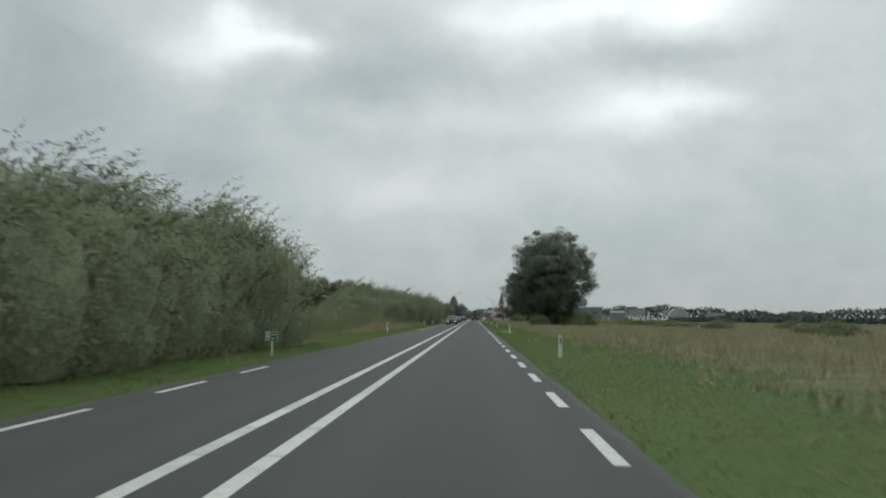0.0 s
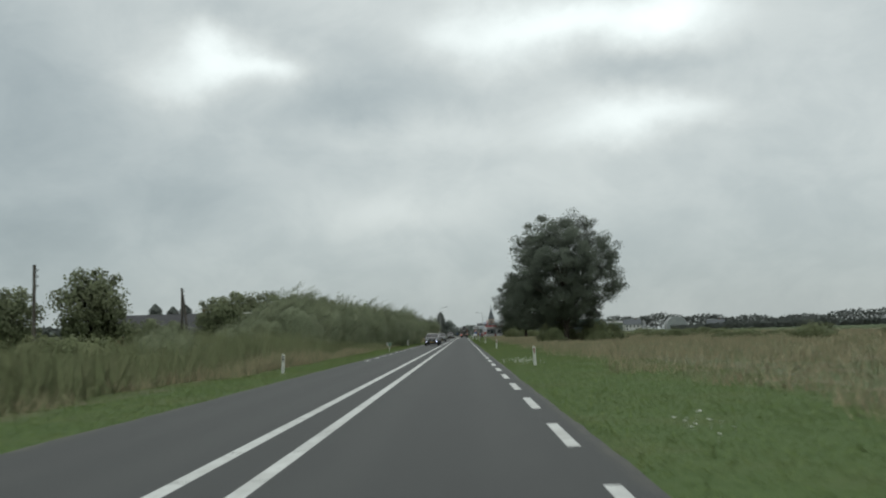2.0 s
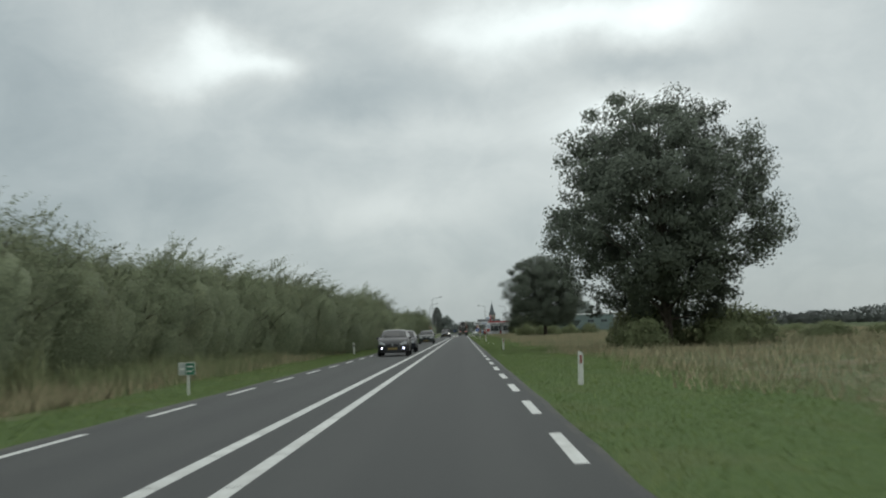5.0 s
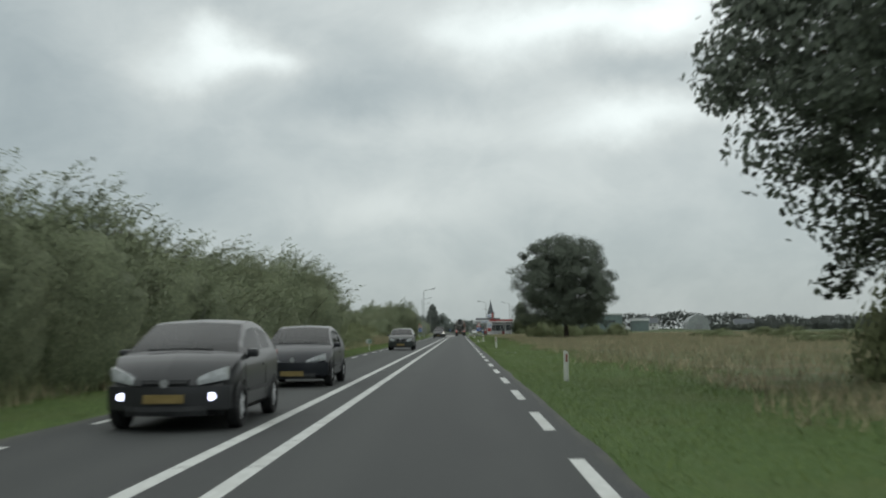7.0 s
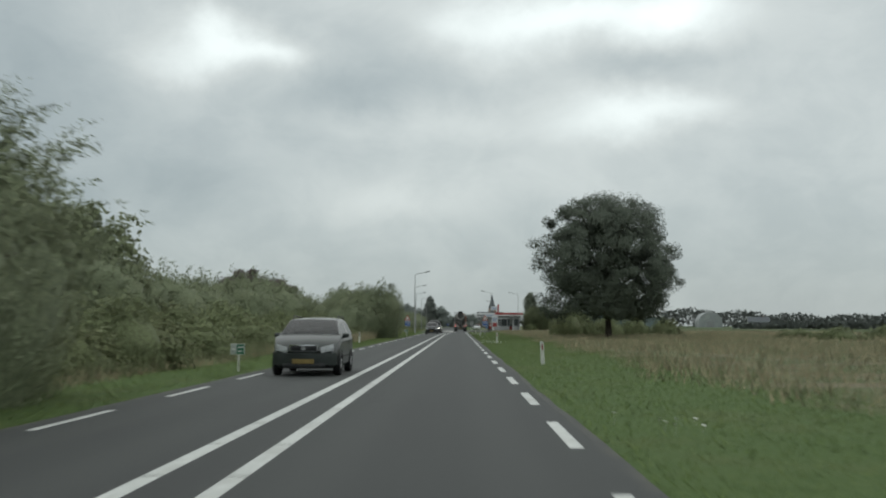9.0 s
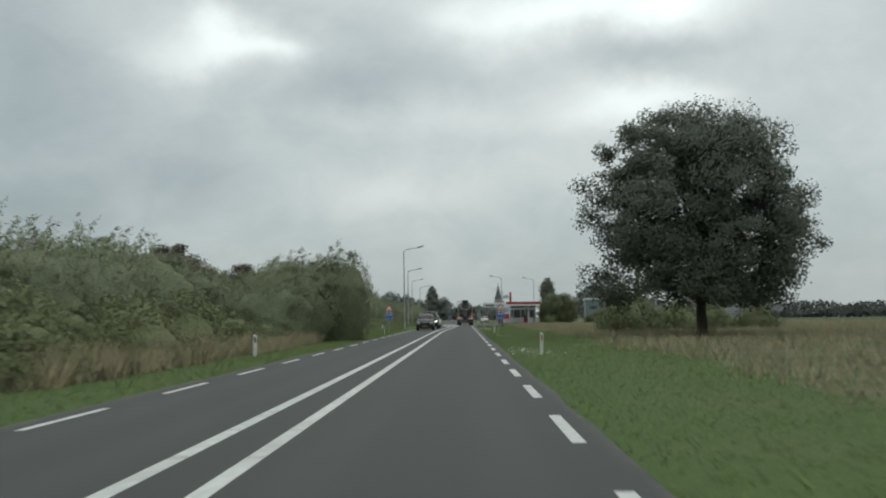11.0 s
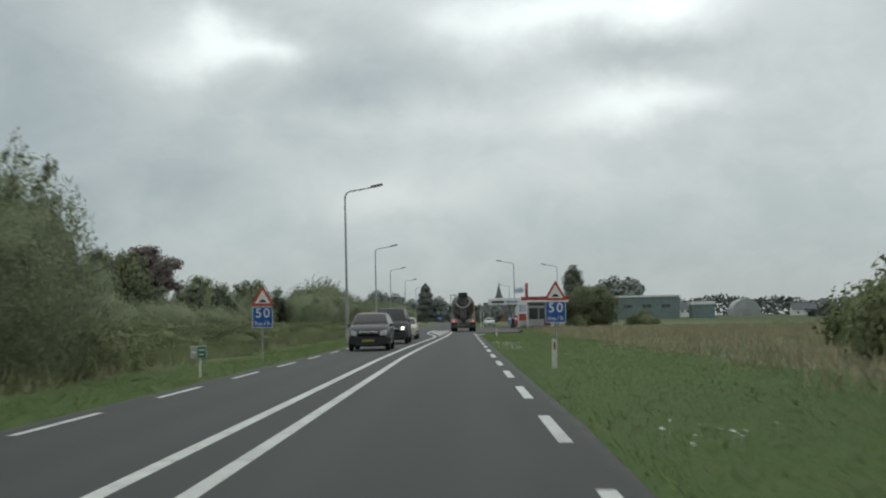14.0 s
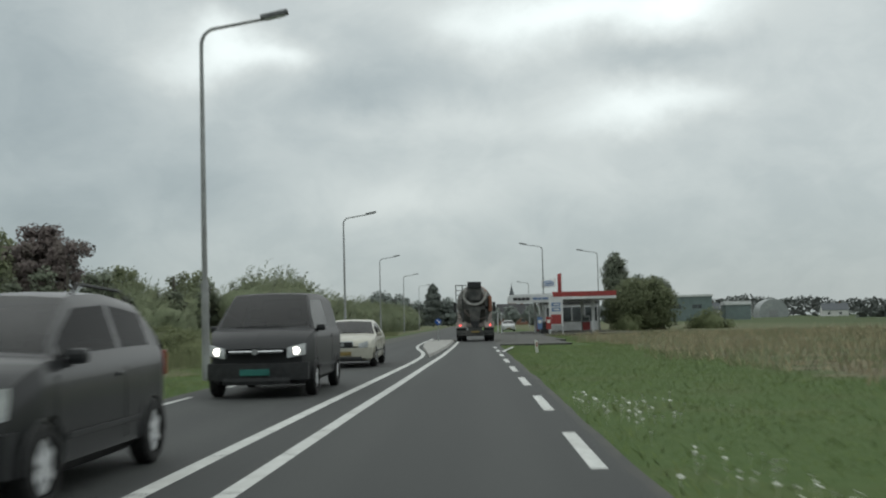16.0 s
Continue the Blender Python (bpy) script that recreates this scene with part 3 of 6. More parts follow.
for k in range(n):
    bm.faces.new((outer[k], outer[(k + 1) % n], lip[(k + 1) % n], lip[k]))
    bm.faces.new((lip[k], lip[(k + 1) % n], inner[(k + 1) % n], inner[k]))
part("kerb", bm, CONCRETE, island)
bm = bmesh.new()
bm.faces.new([bm.verts.new((x + (-2.0 - x) * 0.14, y + (399 - y) * 0.03, 0.105)) for x, y in isle_edge])
part("paving", bm, CONCRETE, island, "pale paving")

# ---------------------------------------------------------------- foliage


def leaves(name, centres, ways, length, width, mat, rng, narrow=False, facing=None):
    """Loose diamond or narrow leaves at centres, pointing along ways, each turned at random or towards the light."""
    n = len(centres)
    if facing is not None:
        facing = facing / np.maximum(np.linalg.norm(facing, axis=1, keepdims=True), 1e-6)
        ways = ways - facing * (ways * facing).sum(1, keepdims=True) * 0.85
    ways = ways / np.maximum(np.linalg.norm(ways, axis=1, keepdims=True), 1e-6)
    side = np.cross(ways, rng.normal(size=(n, 3)) if facing is None else facing)
    side /= np.maximum(np.linalg.norm(side, axis=1, keepdims=True), 1e-6)
    l = (length * rng.uniform(0.65, 1.35, n))[:, None]
    w = (width * rng.uniform(0.65, 1.35, n))[:, None]
    if narrow:
        v = np.stack([centres - ways * l * 0.3 + side * w / 2, centres - ways * l * 0.3 - side * w / 2, centres + ways * l * 0.7], 1)
        return array_mesh(name, v, 3, mat)
    v = np.stack([centres - ways * l / 2, centres + side * w / 2, centres + ways * l / 2, centres - side * w / 2], 1)
    return array_mesh(name, v, 4, mat)


def ball(rng, n):
    """Points in a ball of radius one, denser towards its skin."""
    p = rng.normal(size=(n, 3))
    return p / np.linalg.norm(p, axis=1, keepdims=True) * (rng.uniform(0.05, 1.0, (n, 1)) ** 0.4)


def shoots(rng, count, height, spread, lean, low=0.12):
    """Stems that fan out from a base: for each, points from the foot to the tip."""
    out = []
    for _ in range(count):
        a, r = rng.uniform(0, 2 * math.pi), spread * math.sqrt(rng.uniform(0, 1))
        top = np.array([math.cos(a) * r, math.sin(a) * r, height * rng.uniform(0.80, 1.0) * (1 - 0.45 * (r / spread) ** 2.4)])
        foot = np.array([math.cos(a) * r * 0.35, math.sin(a) * r * 0.35, -0.1])
        s = np.linspace(0, 1, 7)[:, None]
        line = foot + (top - foot) * s + np.array([0, 0, height * low]) * (s - s * s) + np.array(lean) * s ** 3 * rng.uniform(0.5, 1.3)
        out.append(line + rng.normal(0, 0.05, (7, 3)) * s)
    return out


def willow(seed, height, spread, name="willow_bush", label="dense wind-blown grey-green willow bush on the roadside bank", mat=None, lean=(0.68, -0.15, 0.0), count=3, fine=1.0, plume=1.0):
    """A willow thicket: a dense mass of narrow leaves with bent, wind-blown plumes standing out of its top."""
    rng = np.random.default_rng(seed)
    mat = mat or WILLOW
    ob = thing(name, label, "bush", pose(0, 0, -500), "willow bushes on the bank")
    blow = np.array(lean)
    lines = shoots(rng, int(54 * count / 3), height, spread, lean)
    bm = bmesh.new()
    for line in lines[:8]:
        tube(bm, line, [0.055, 0.05, 0.042, 0.034, 0.026, 0.018, 0.008], 4, False)
    tagged(part("stem", bm, BARK, ob), kind="stuff")
    at, way, big = [], [], []
    for line in lines:
        # feathery plumes at the end of each shoot, bent over by the wind
        for _ in range(4):
            n = int(38 * fine)
            u = rng.uniform(0, 1, n)[:, None]
            root = line[rng.integers(3, 7)]
            up_by = np.array([rng.normal(0, 0.12), rng.normal(0, 0.16), rng.uniform(0.40, 0.95) * plume])
            bend = blow * rng.uniform(0.8, 1.5) + np.array([0, 0, -0.22])
            at.append(root + up_by * u + bend * u ** 2.0 + rng.normal(0, 0.075, (n, 3)) * np.sin(math.pi * (0.15 + 0.8 * u)))
            way.append(up_by + bend * 2.0 * u + rng.normal(0, 0.13, (n, 3)))
            big.append(np.full(n, 0.82))

    def skin(a, f, depth):
        """A point of the lumpy mass: angle, way along the skin from the foot to the crown, depth from 0 (middle) to 1 (skin)."""
        lump = np.array([noise.noise(Vector((math.cos(q) * 1.6, math.sin(q) * 1.6, w * 2.6 + seed * 7.0))) for q, w in zip(a, f)])
        r = np.where(f < 0.6, 0.86 + 0.16 * np.sin(f / 0.6 * math.pi * 0.6), np.cos((f - 0.6) / 0.4 * math.pi / 2) ** 0.7 * 0.98)
        z = np.where(f < 0.6, f / 0.6 * 0.56, 0.56 + 0.27 * np.sin((f - 0.6) / 0.4 * math.pi / 2))
        k = depth * (1 + 0.30 * lump)
        return np.stack([np.cos(a) * r * spread * k + blow[0] * 0.5 * z, np.sin(a) * r * spread * k + blow[1] * 0.5 * z, z * height * (0.25 + 0.75 * depth) * (1 + 0.14 * lump)], 1)

    # the leafy skin of the thicket
    n = int(1800 * count * fine)
    a, f, depth = rng.uniform(0, 2 * math.pi, n), rng.uniform(0, 1, n), rng.uniform(0.0, 1.0, n) ** 0.7 * 0.27 + 0.79
    shell = skin(a, f, depth)
    at.append(shell)
    way.append(np.stack([np.cos(a) * 0.3, np.sin(a) * 0.3, 0.8 + 0 * a], 1) + blow + rng.normal(0, 0.5, (n, 3)))
    big.append(np.ones(n))
    at, big = np.concatenate(at), np.concatenate(big)
    mid = np.array([0, 0, height * 0.3])
    out = (at - mid) / (spread, spread, height * 0.7) + (0, 0, 0.2) + rng.normal(0, 0.45, at.shape)
    part("foliage", leaves("foliage", at, np.concatenate(way), big * (0.165 if fine == 1.0 else 0.20), big * (0.056 if fine == 1.0 else 0.074), mat, rng, True, out), None, ob)
    # the close, lumpy inside of the thicket
    ring, rows = 34, 18
    a, f = np.tile(np.arange(ring) * 2 * math.pi / ring, rows), np.repeat(np.linspace(0, 0.995, rows), ring)
    core = skin(a, f, 0.84 + 0.06 * np.sin(a * 9 + f * 31) * np.sin(f * 40 + a * 3))
    faces = [(i * ring + k, i * ring + (k + 1) % ring, (i + 1) * ring + (k + 1) % ring, (i + 1) * ring + k) for i in range(rows - 1) for k in range(ring)]
    part("inner_foliage", mesh_of("inner_foliage", core, faces, mat, True), None, ob)
    return ob


def shrub(seed, height, spread, name="shrub", label="low tangled green shrub beside the road", mat=None, size=0.185, count=2100, category="bush", group="shrubs"):
    """A rounded shrub of small broad leaves in uneven clumps."""
    rng = np.random.default_rng(seed)
    mat = mat or SHRUB
    ob = thing(name, label, category, pose(0, 0, -500), group)
    bm = bmesh.new()
    tips = []
    for _ in range(7):
        a, e = rng.uniform(0, 2 * math.pi), rng.uniform(0.35, 1.45)
        tip = np.array([math.cos(a) * math.cos(e) * spread, math.sin(a) * math.cos(e) * spread, math.sin(e) * height * 0.9]) * rng.uniform(0.6, 0.95)
        tips.append(tip)
        tube(bm, [(0, 0, -0.1), tuple(tip * 0.5 + np.array([0, 0, 0.1])), tuple(tip)], [0.05, 0.03, 0.01], 4, False)
    tagged(part("stem", bm, BARK, ob), kind="stuff")
    clumps = 46
    a, e, r = rng.uniform(0, 2 * math.pi, clumps), np.arcsin(rng.uniform(0.02, 1.0, clumps)), rng.uniform(0.45, 1.0, clumps) ** 0.5 * rng.uniform(0.8, 1.08, clumps)
    mid = np.stack([np.cos(a) * np.cos(e) * spread * r, np.sin(a) * np.cos(e) * spread * r, np.sin(e) * height * r * 0.93], 1)
    pick = rng.integers(0, clumps, count)
    p = mid[pick] + ball(rng, count) * (spread * 0.30, spread * 0.30, height * 0.24)
    p[:, 2] = np.abs(p[:, 2])
    part("foliage", leaves("foliage", p, rng.normal(size=(count, 3)) + (0, 0, 0.5), size, size * 0.6, mat, rng, True, (p - mid[pick]) / (spread * 0.3) + p / (spread, spread, height) + (0, 0, 0.4) + rng.normal(0, 0.8, p.shape)), None, ob)
    ring, rows = 14, 8
    core = []
    for f in np.linspace(0, 0.49, rows):
        for k in range(ring):
            q = 2 * math.pi * k / ring
            lump = 0.70 * (1 + 0.35 * noise.noise(Vector((math.cos(q) * 1.8, math.sin(q) * 1.8, f * 5.0 + seed))))
            core.append((math.cos(q) * math.cos(f * math.pi) * spread * lump, math.sin(q) * math.cos(f * math.pi) * spread * lump, math.sin(f * math.pi) * height * lump))
    faces = [(i * ring + k, i * ring + (k + 1) % ring, (i + 1) * ring + (k + 1) % ring, (i + 1) * ring + k) for i in range(rows - 1) for k in range(ring)]
    part("inner_foliage", mesh_of("inner_foliage", core, faces, mat, True), None, ob)
    return ob


def tree(seed, height, spread, bare, name, label, mat, leaf=0.30, clumps=170, per=240, trunk=0.36, shape=2.2, lean=0.0, category="tree", puff=0.20, dome=0.0, ragged_from=0.25):
    """A standing tree: tapered trunk, forking limbs, and a crown of leaf clumps with gaps."""
    rng = np.random.default_rng(seed)
    ob = thing(name, label, category, pose(0, 0, -500))
    crown_mid, half = (height + bare) / 2, (height - bare) / 2
    bm = bmesh.new()
    tube(bm, [(0, 0, -0.2), (0.05, 0, 0.4), (0.1, 0.05, bare), (0.0, 0.1, crown_mid), (0.1, 0, height * 0.86)], [trunk * 1.35, trunk, trunk * 0.8, trunk * 0.5, trunk * 0.1], 10)
    part("trunk", bm, BARK, ob)
    mids = []
    while len(mids) < clumps:
        p = rng.uniform(-1, 1, 3)
        q = np.linalg.norm(p * (1, 1, 1 if p[2] > 0 else 1 - dome))
        # bays open between the boughs towards the rim
        bough = noise.noise(Vector(p * 2.6) + Vector((0, seed, 0)))
        if q > 1 or q < 0.15 or q > max(0.74, 0.80 + 0.75 * (bough + ragged_from)):
            continue
        bulge = 1 - 0.22 * max(p[2], 0) ** shape
        wob = 0.90 + 0.30 * noise.noise(Vector(p * 1.7) + Vector((seed, 0, 0)))
        mids.append(np.array([p[0] * spread * bulge * wob + lean * p[2], p[1] * spread * bulge * wob, crown_mid + p[2] * half * (0.92 + 0.08 * wob)]))
    mids = np.array(mids)
    bm = bmesh.new()
    for p in mids[:: max(1, clumps // 40)]:
        z0 = bare * 0.8 + (p[2] - bare * 0.8) * rng.uniform(0.15, 0.55)
        knee = (p[0] * 0.45, p[1] * 0.45, z0 + (p[2] - z0) * 0.6)
        tube(bm, [(0.05, 0.05, z0), knee, tuple(p)], [trunk * 0.30, trunk * 0.16, 0.025], 5, False)
    part("limb_frame", bm, BARK, ob)
    n = clumps * per
    pick = np.repeat(np.arange(clumps), per)
    size = rng.uniform(0.6, 1.2, clumps)[pick][:, None] * spread * puff
    at = mids[pick] + ball(rng, n) * size * (1, 1, 0.8) * np.where(rng.uniform(0, 1, (n, 1)) < 0.12, 1.3, 1.0)
    way = rng.normal(size=(n, 3)) + (0, 0, -0.2)
    part("crown", leaves("crown", at, way, leaf, leaf * 0.75, mat, rng, False, (at - mids[pick]) / size + (at - (0, 0, crown_mid)) / (spread, spread, half) * 0.9 + (0, 0, 0.35) + rng.normal(0, 0.8, at.shape)), None, ob)
    return ob


def conifer(seed, height, spread, label):
    rng = np.random.default_rng(seed)
    ob = thing("conifer_tree", label, "tree", pose(0, 0, -500))
    part("trunk", tube(bmesh.new(), [(0, 0, -0.2), (0, 0, height * 0.95)], [0.28, 0.04], 8), BARK, ob)
    n = 7500
    z = rng.uniform(0.04, 1.0, n) ** 0.85
    tier = 0.80 + 0.20 * np.cos(z * 40 + 3 * rng.uniform(0, 1, n))
    a, r = rng.uniform(0, 2 * math.pi, n), spread * (1 - z) ** 0.55 * np.sqrt(rng.uniform(0.12, 1, n)) * tier + 0.15
    r = r * (1 + 0.22 * np.sin(3 * a + 9 * z) * np.sin(14 * z + a))
    at = np.stack([np.cos(a) * r, np.sin(a) * r, z * height - 0.12 * r], 1)
    part("needle_mass", leaves("needle_mass", at, np.stack([np.cos(a), np.sin(a), -0.25 + 0 * a], 1), 0.85, 0.42, HAZED_CONIFER, rng, False, np.stack([np.cos(a), np.sin(a), 0.5 + 0 * a], 1) + rng.normal(0, 0.45, (n, 3))), None, ob)
    return ob


def set_down(variants, places, seed, z=-0.12):
    """Copies of the variants at (x, y, height factor, width factor), each turned at random; the models themselves take the first places."""
    rng = random.Random(seed)
    for k, (x, y, up, wide) in enumerate(places):
        base = variants[k % len(variants)]
        m = pose(x, y, z, 0, 0, rng.uniform(-45, 45))
        if k < len(variants):
            base.matrix_basis = m @ Matrix.Diagonal((wide, wide, up, 1))
        else:
            made = copy_thing(base, m)
            made.matrix_basis = m @ Matrix.Diagonal((wide, wide, up, 1))

# the willow bank: (x, y, height factor, width factor); the models are 5 m high and 2.6 m in radius
rng = random.Random(11)
bank, rear = [], []
for y in np.arange(3.0, 47.5, 2.6):
    bank.append((-10.6 + rng.uniform(-0.4, 0.4), y, (0.96 + rng.uniform(-0.08, 0.08)) * (0.90 if y > 45 else 1.14 if y > 30 else 1.0), 1.0))
for y in np.arange(6.0, 46.0, 4.2):
    rear.append((-14.6 + rng.uniform(-0.6, 0.6), y, 1.2 + rng.uniform(-0.1, 0.1), 1.15))
for y in np.arange(144.0, 221.5, 2.7):
    front = -16.0 + min(1.0, (y - 131) / 60) * 8.2
    bank.append((front - 2.4 + rng.uniform(-0.4, 0.4), y, (1.06 + rng.uniform(-0.1, 0.1)) * (1.06 if y < 170 else 0.9 if 186 < y < 212 else 1.0), 1.0))
for y in np.arange(159.0, 222.0, 4.6):
    front = -16.0 + min(1.0, (y - 131) / 60) * 8.2
    rear.append((front - 6.2 + rng.uniform(-0.5, 0.5), y, 1.12 + rng.uniform(-0.1, 0.1), 1.1))
bank += [(-13.2, 312.0, 0.66, 1.0), (-15.6, 333.0, 1.05, 0.95), (-19.6, 147.0, 1.0, 0.8), (-18.2, 147.5, 1.1, 0.9), (-10.8, 321.0, 1.05, 0.95), (-13.2, 128.0, 0.98, 0.9), (-15.0, 127.0, 0.78, 0.7), (-12.9, 134.0, 0.86, 0.85), (-13.5, 140.0, 0.97, 0.95), (-16.7, 149.0, 1.25, 1.0), (-13.6, 62.0, 0.70, 0.85), (-12.6, 66.5, 0.52, 0.75), (-14.4, 71.0, 0.55, 0.85), (-16.0, 58.0, 0.8, 0.9), (-13.0, 92.0, 0.40, 0.5), (-15.5, 100.0, 0.46, 0.5), (-17.4, 108.0, 0.5, 0.6), (-14.6, 126.0, 0.42, 0.5), (-18.6, 131.0, 0.62, 0.7), (-12.6, 135.0, 0.38, 0.5), (-15.2, 118.0, 0.48, 0.45), (-14.2, 120.0, 0.42, 0.4), (-9.6, 46.3, 0.92, 0.9), (-9.8, 42.8, 1.05, 0.95), (-9.3, 222.0, 1.06, 0.76), (-9.1, 219.8, 1.06, 0.88), (-9.1, 216.2, 1.05, 0.95), (-12.6, 322.0, 1.02, 0.95), (-12.8, 317.0, 0.92, 0.95), (-11.0, 305.5, 0.78, 0.9)]
set_down([willow(s, 5.0, 2.6) for s in (1, 2, 3, 4, 5)], bank, 5)

# the dense rounded thicket near the road
set_down([willow(s, 5.0, 2.6, count=5, lean=(0.35, -0.1, 0.0), plume=0.6, label="dense rounded grey-green willow thicket near the road") for s in (7, 8)], [(-8.3, 311.4, 1.18, 0.96), (-10.7, 309.0, 1.10, 1.05), (-11.5, 331.0, 1.18, 0.93), (-14.2, 328.5, 1.25, 1.0)], 9)

# the scrub rows further back
back = rear
for y in np.arange(238.0, 330.0, 4.0):
    back.append((-18.6 + rng.uniform(-0.8, 0.8), y, 1.05 + 0.12 * math.sin(y * 0.11) + rng.uniform(-0.1, 0.1), 1.25))
for y in np.arange(342.0, 430.0, 4.0):
    back.append((-24.0 + rng.uniform(-1.5, 1.5), y, 0.74 + 0.10 * math.sin(y * 0.09) + rng.uniform(-0.10, 0.10), 1.1))
back += [(-29.0, 388.0, 1.55, 0.85), (-31.6, 391.5, 1.35, 0.8), (-33.8, 384.0, 1.3, 0.9), (-33.5, 436.0, 1.30, 0.7), (-31.4, 440.0, 1.38, 0.7), (-29.0, 437.0, 1.25, 0.7), (-27.2, 441.0, 1.18, 0.75), (-25.0, 438.0, 1.12, 0.75), (-22.8, 442.0, 1.06, 0.8), (-20.8, 439.0, 1.10, 0.8), (-17.4, 427.5, 1.22, 1.2)]
for y in np.arange(432.0, 580.0, 5.0):
    back.append((-18.2 + (y - 432) * 0.02 + rng.uniform(-0.8, 0.8), y, (1.38 if 434 < y < 448 else 1.08) + rng.uniform(-0.08, 0.08), 1.35))
set_down([willow(s, 5.0, 2.6, "scrub_willow", "upright grey-green willow scrub behind the rough meadow", count=2, fine=0.55, lean=(0.25, -0.05, 0)) for s in (21, 22, 23)], back, 6)

# low tangles in front of them; the models are 2 m high and 1.7 m in radius
low = []
for y in np.arange(50.0, 132.0, 3.4):
    if int(y) % 3 == 0:
        low.append((-14.5 + rng.uniform(-2.0, 2.5), y, 0.55 + rng.uniform(-0.1, 0.3), 0.9))
    low.append((-21.0 + rng.uniform(-3.5, 3.0), y, 0.85 + rng.uniform(-0.2, 0.3), 1.5))
for y in np.arange(228.0, 304.0, 3.2):
    low.append((-11.2 + rng.uniform(-1.2, 0.9), y, 0.85 + rng.uniform(-0.2, 0.3), 1.15))
    low.append((-14.8 + rng.uniform(-1.2, 1.2), y, 1.2 + rng.uniform(-0.2, 0.3), 1.3))
for y in np.arange(334.0, 470.0, 4.0):
    low.append((-14.6 + rng.uniform(-2.0, 2.0), y, 0.58 + rng.uniform(-0.12, 0.14), 1.3))
    low.append((-19.4 + rng.uniform(-1.6, 1.6), y, 0.74 + rng.uniform(-0.15, 0.2), 1.4))
low += [(-24.6, 406.0, 1.8, 0.95), (-10.8, 336.0, 0.8, 0.9), (-12.4, 339.0, 0.9, 1.1), (11.4, 184.0, 1.8, 1.1), (12.8, 184.0, 1.7, 1.4), (16.4, 181.0, 1.5, 1.4), (10.8, 178.0, 1.2, 1.2), (19.0, 185.0, 1.3, 1.3),
        (13.2, 334.0, 1.9, 1.35), (14.6, 338.0, 1.9, 1.4), (15.4, 339.0, 1.6, 1.5), (19.0, 342.0, 1.5, 1.5), (23.2, 345.0, 1.4, 1.5), (27.4, 346.0, 1.3, 1.4), (16.4, 347.0, 1.5, 1.4),
        (17.2, 462.5, 1.0, 1.2), (27.5, 468.0, 1.2, 1.5)]
for y in np.arange(60.0, 330.0, 9.0):
    low.append((34.0 + rng.uniform(-5, 14), y, 0.55 + rng.uniform(-0.15, 0.3), 1.5))
set_down([shrub(s, 2.0, 1.7) for s in (31, 32, 33, 34)], low, 7)

# the two broad trees on the field side
oak_a = tree(51, 16.2, 7.4, 1.6, "broadleaf_tree", "tall dark broad-crowned tree standing in rough grass", OAK, 0.17, 780, 140, shape=2.0, puff=0.115, dome=0.1, ragged_from=0.2)
oak_a.matrix_basis = pose(12.8, 181.0, -0.15, 0, 0, 20) @ Matrix.Diagonal((1.08, 1.08, 1.05, 1))
oak_b = tree(57, 16.2, 8.1, 2.2, "broadleaf_tree", "wide dark round-crowned tree standing above low shrubs", OAK, 0.18, 900, 150, shape=3.0, puff=0.112, dome=0.40, ragged_from=0.36)
oak_b.matrix_basis = pose(15.6, 315.5, -0.15) @ Matrix.Diagonal((1.045, 1.22, 0.98, 1)) @ Matrix.Rotation(radians(75), 4, "Z")

# trees further off; distant trees and conifers carry haze in their colour
far_tree = tree(63, 7.4, 3.6, 0.3, "distant_tree", "round tree with haze-tinted grey-green leaves beyond the petrol station", HAZED_WOOD, 0.62, 100, 30, 0.2, puff=0.30)
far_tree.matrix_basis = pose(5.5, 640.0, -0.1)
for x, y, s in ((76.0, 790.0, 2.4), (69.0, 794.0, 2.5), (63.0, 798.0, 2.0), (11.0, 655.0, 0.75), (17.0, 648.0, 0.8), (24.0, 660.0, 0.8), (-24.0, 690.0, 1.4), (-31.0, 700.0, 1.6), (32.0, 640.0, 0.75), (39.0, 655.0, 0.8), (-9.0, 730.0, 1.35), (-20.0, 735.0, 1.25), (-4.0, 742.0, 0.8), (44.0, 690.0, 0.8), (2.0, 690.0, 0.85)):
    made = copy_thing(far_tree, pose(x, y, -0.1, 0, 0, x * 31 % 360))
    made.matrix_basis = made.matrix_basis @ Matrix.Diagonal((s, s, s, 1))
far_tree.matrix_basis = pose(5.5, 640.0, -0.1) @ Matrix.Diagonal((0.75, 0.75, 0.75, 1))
round_tree = tree(61, 7.4, 3.4, 0.6, "round_tree", "round-headed grey-green tree behind the rough meadow", HEDGE_TREE, 0.29, 130, 64, 0.2, puff=0.26)
round_tree.matrix_basis = pose(-36.5, 150.0, -0.1)
for x, y, s in ((-19.6, 258.0, 1.06), (-23.5, 262.0, 1.02), (-37.5, 222.0, 1.30), (-33.0, 228.0, 1.32), (-28.6, 231.0, 1.26), (-25.0, 236.0, 1.18), (-41.0, 224.0, 1.20), (-53.0, 227.0, 0.76), (-57.0, 229.0, 0.70), (-49.6, 228.5, 0.70), (-40.5, 141.0, 0.92), (-47.0, 147.0, 1.0), (-47.8, 446.0, 1.55), (-52.5, 441.0, 1.4), (-36.5, 452.0, 1.1), (-29.0, 452.0, 1.0), (-35.0, 417.0, 1.28)):
    made = copy_thing(round_tree, pose(x, y, -0.1, 0, 0, x * 31 % 360))
    wide = 0.82 if y == 417.0 else s
    made.matrix_basis = made.matrix_basis @ Matrix.Diagonal((wide, wide, s, 1))
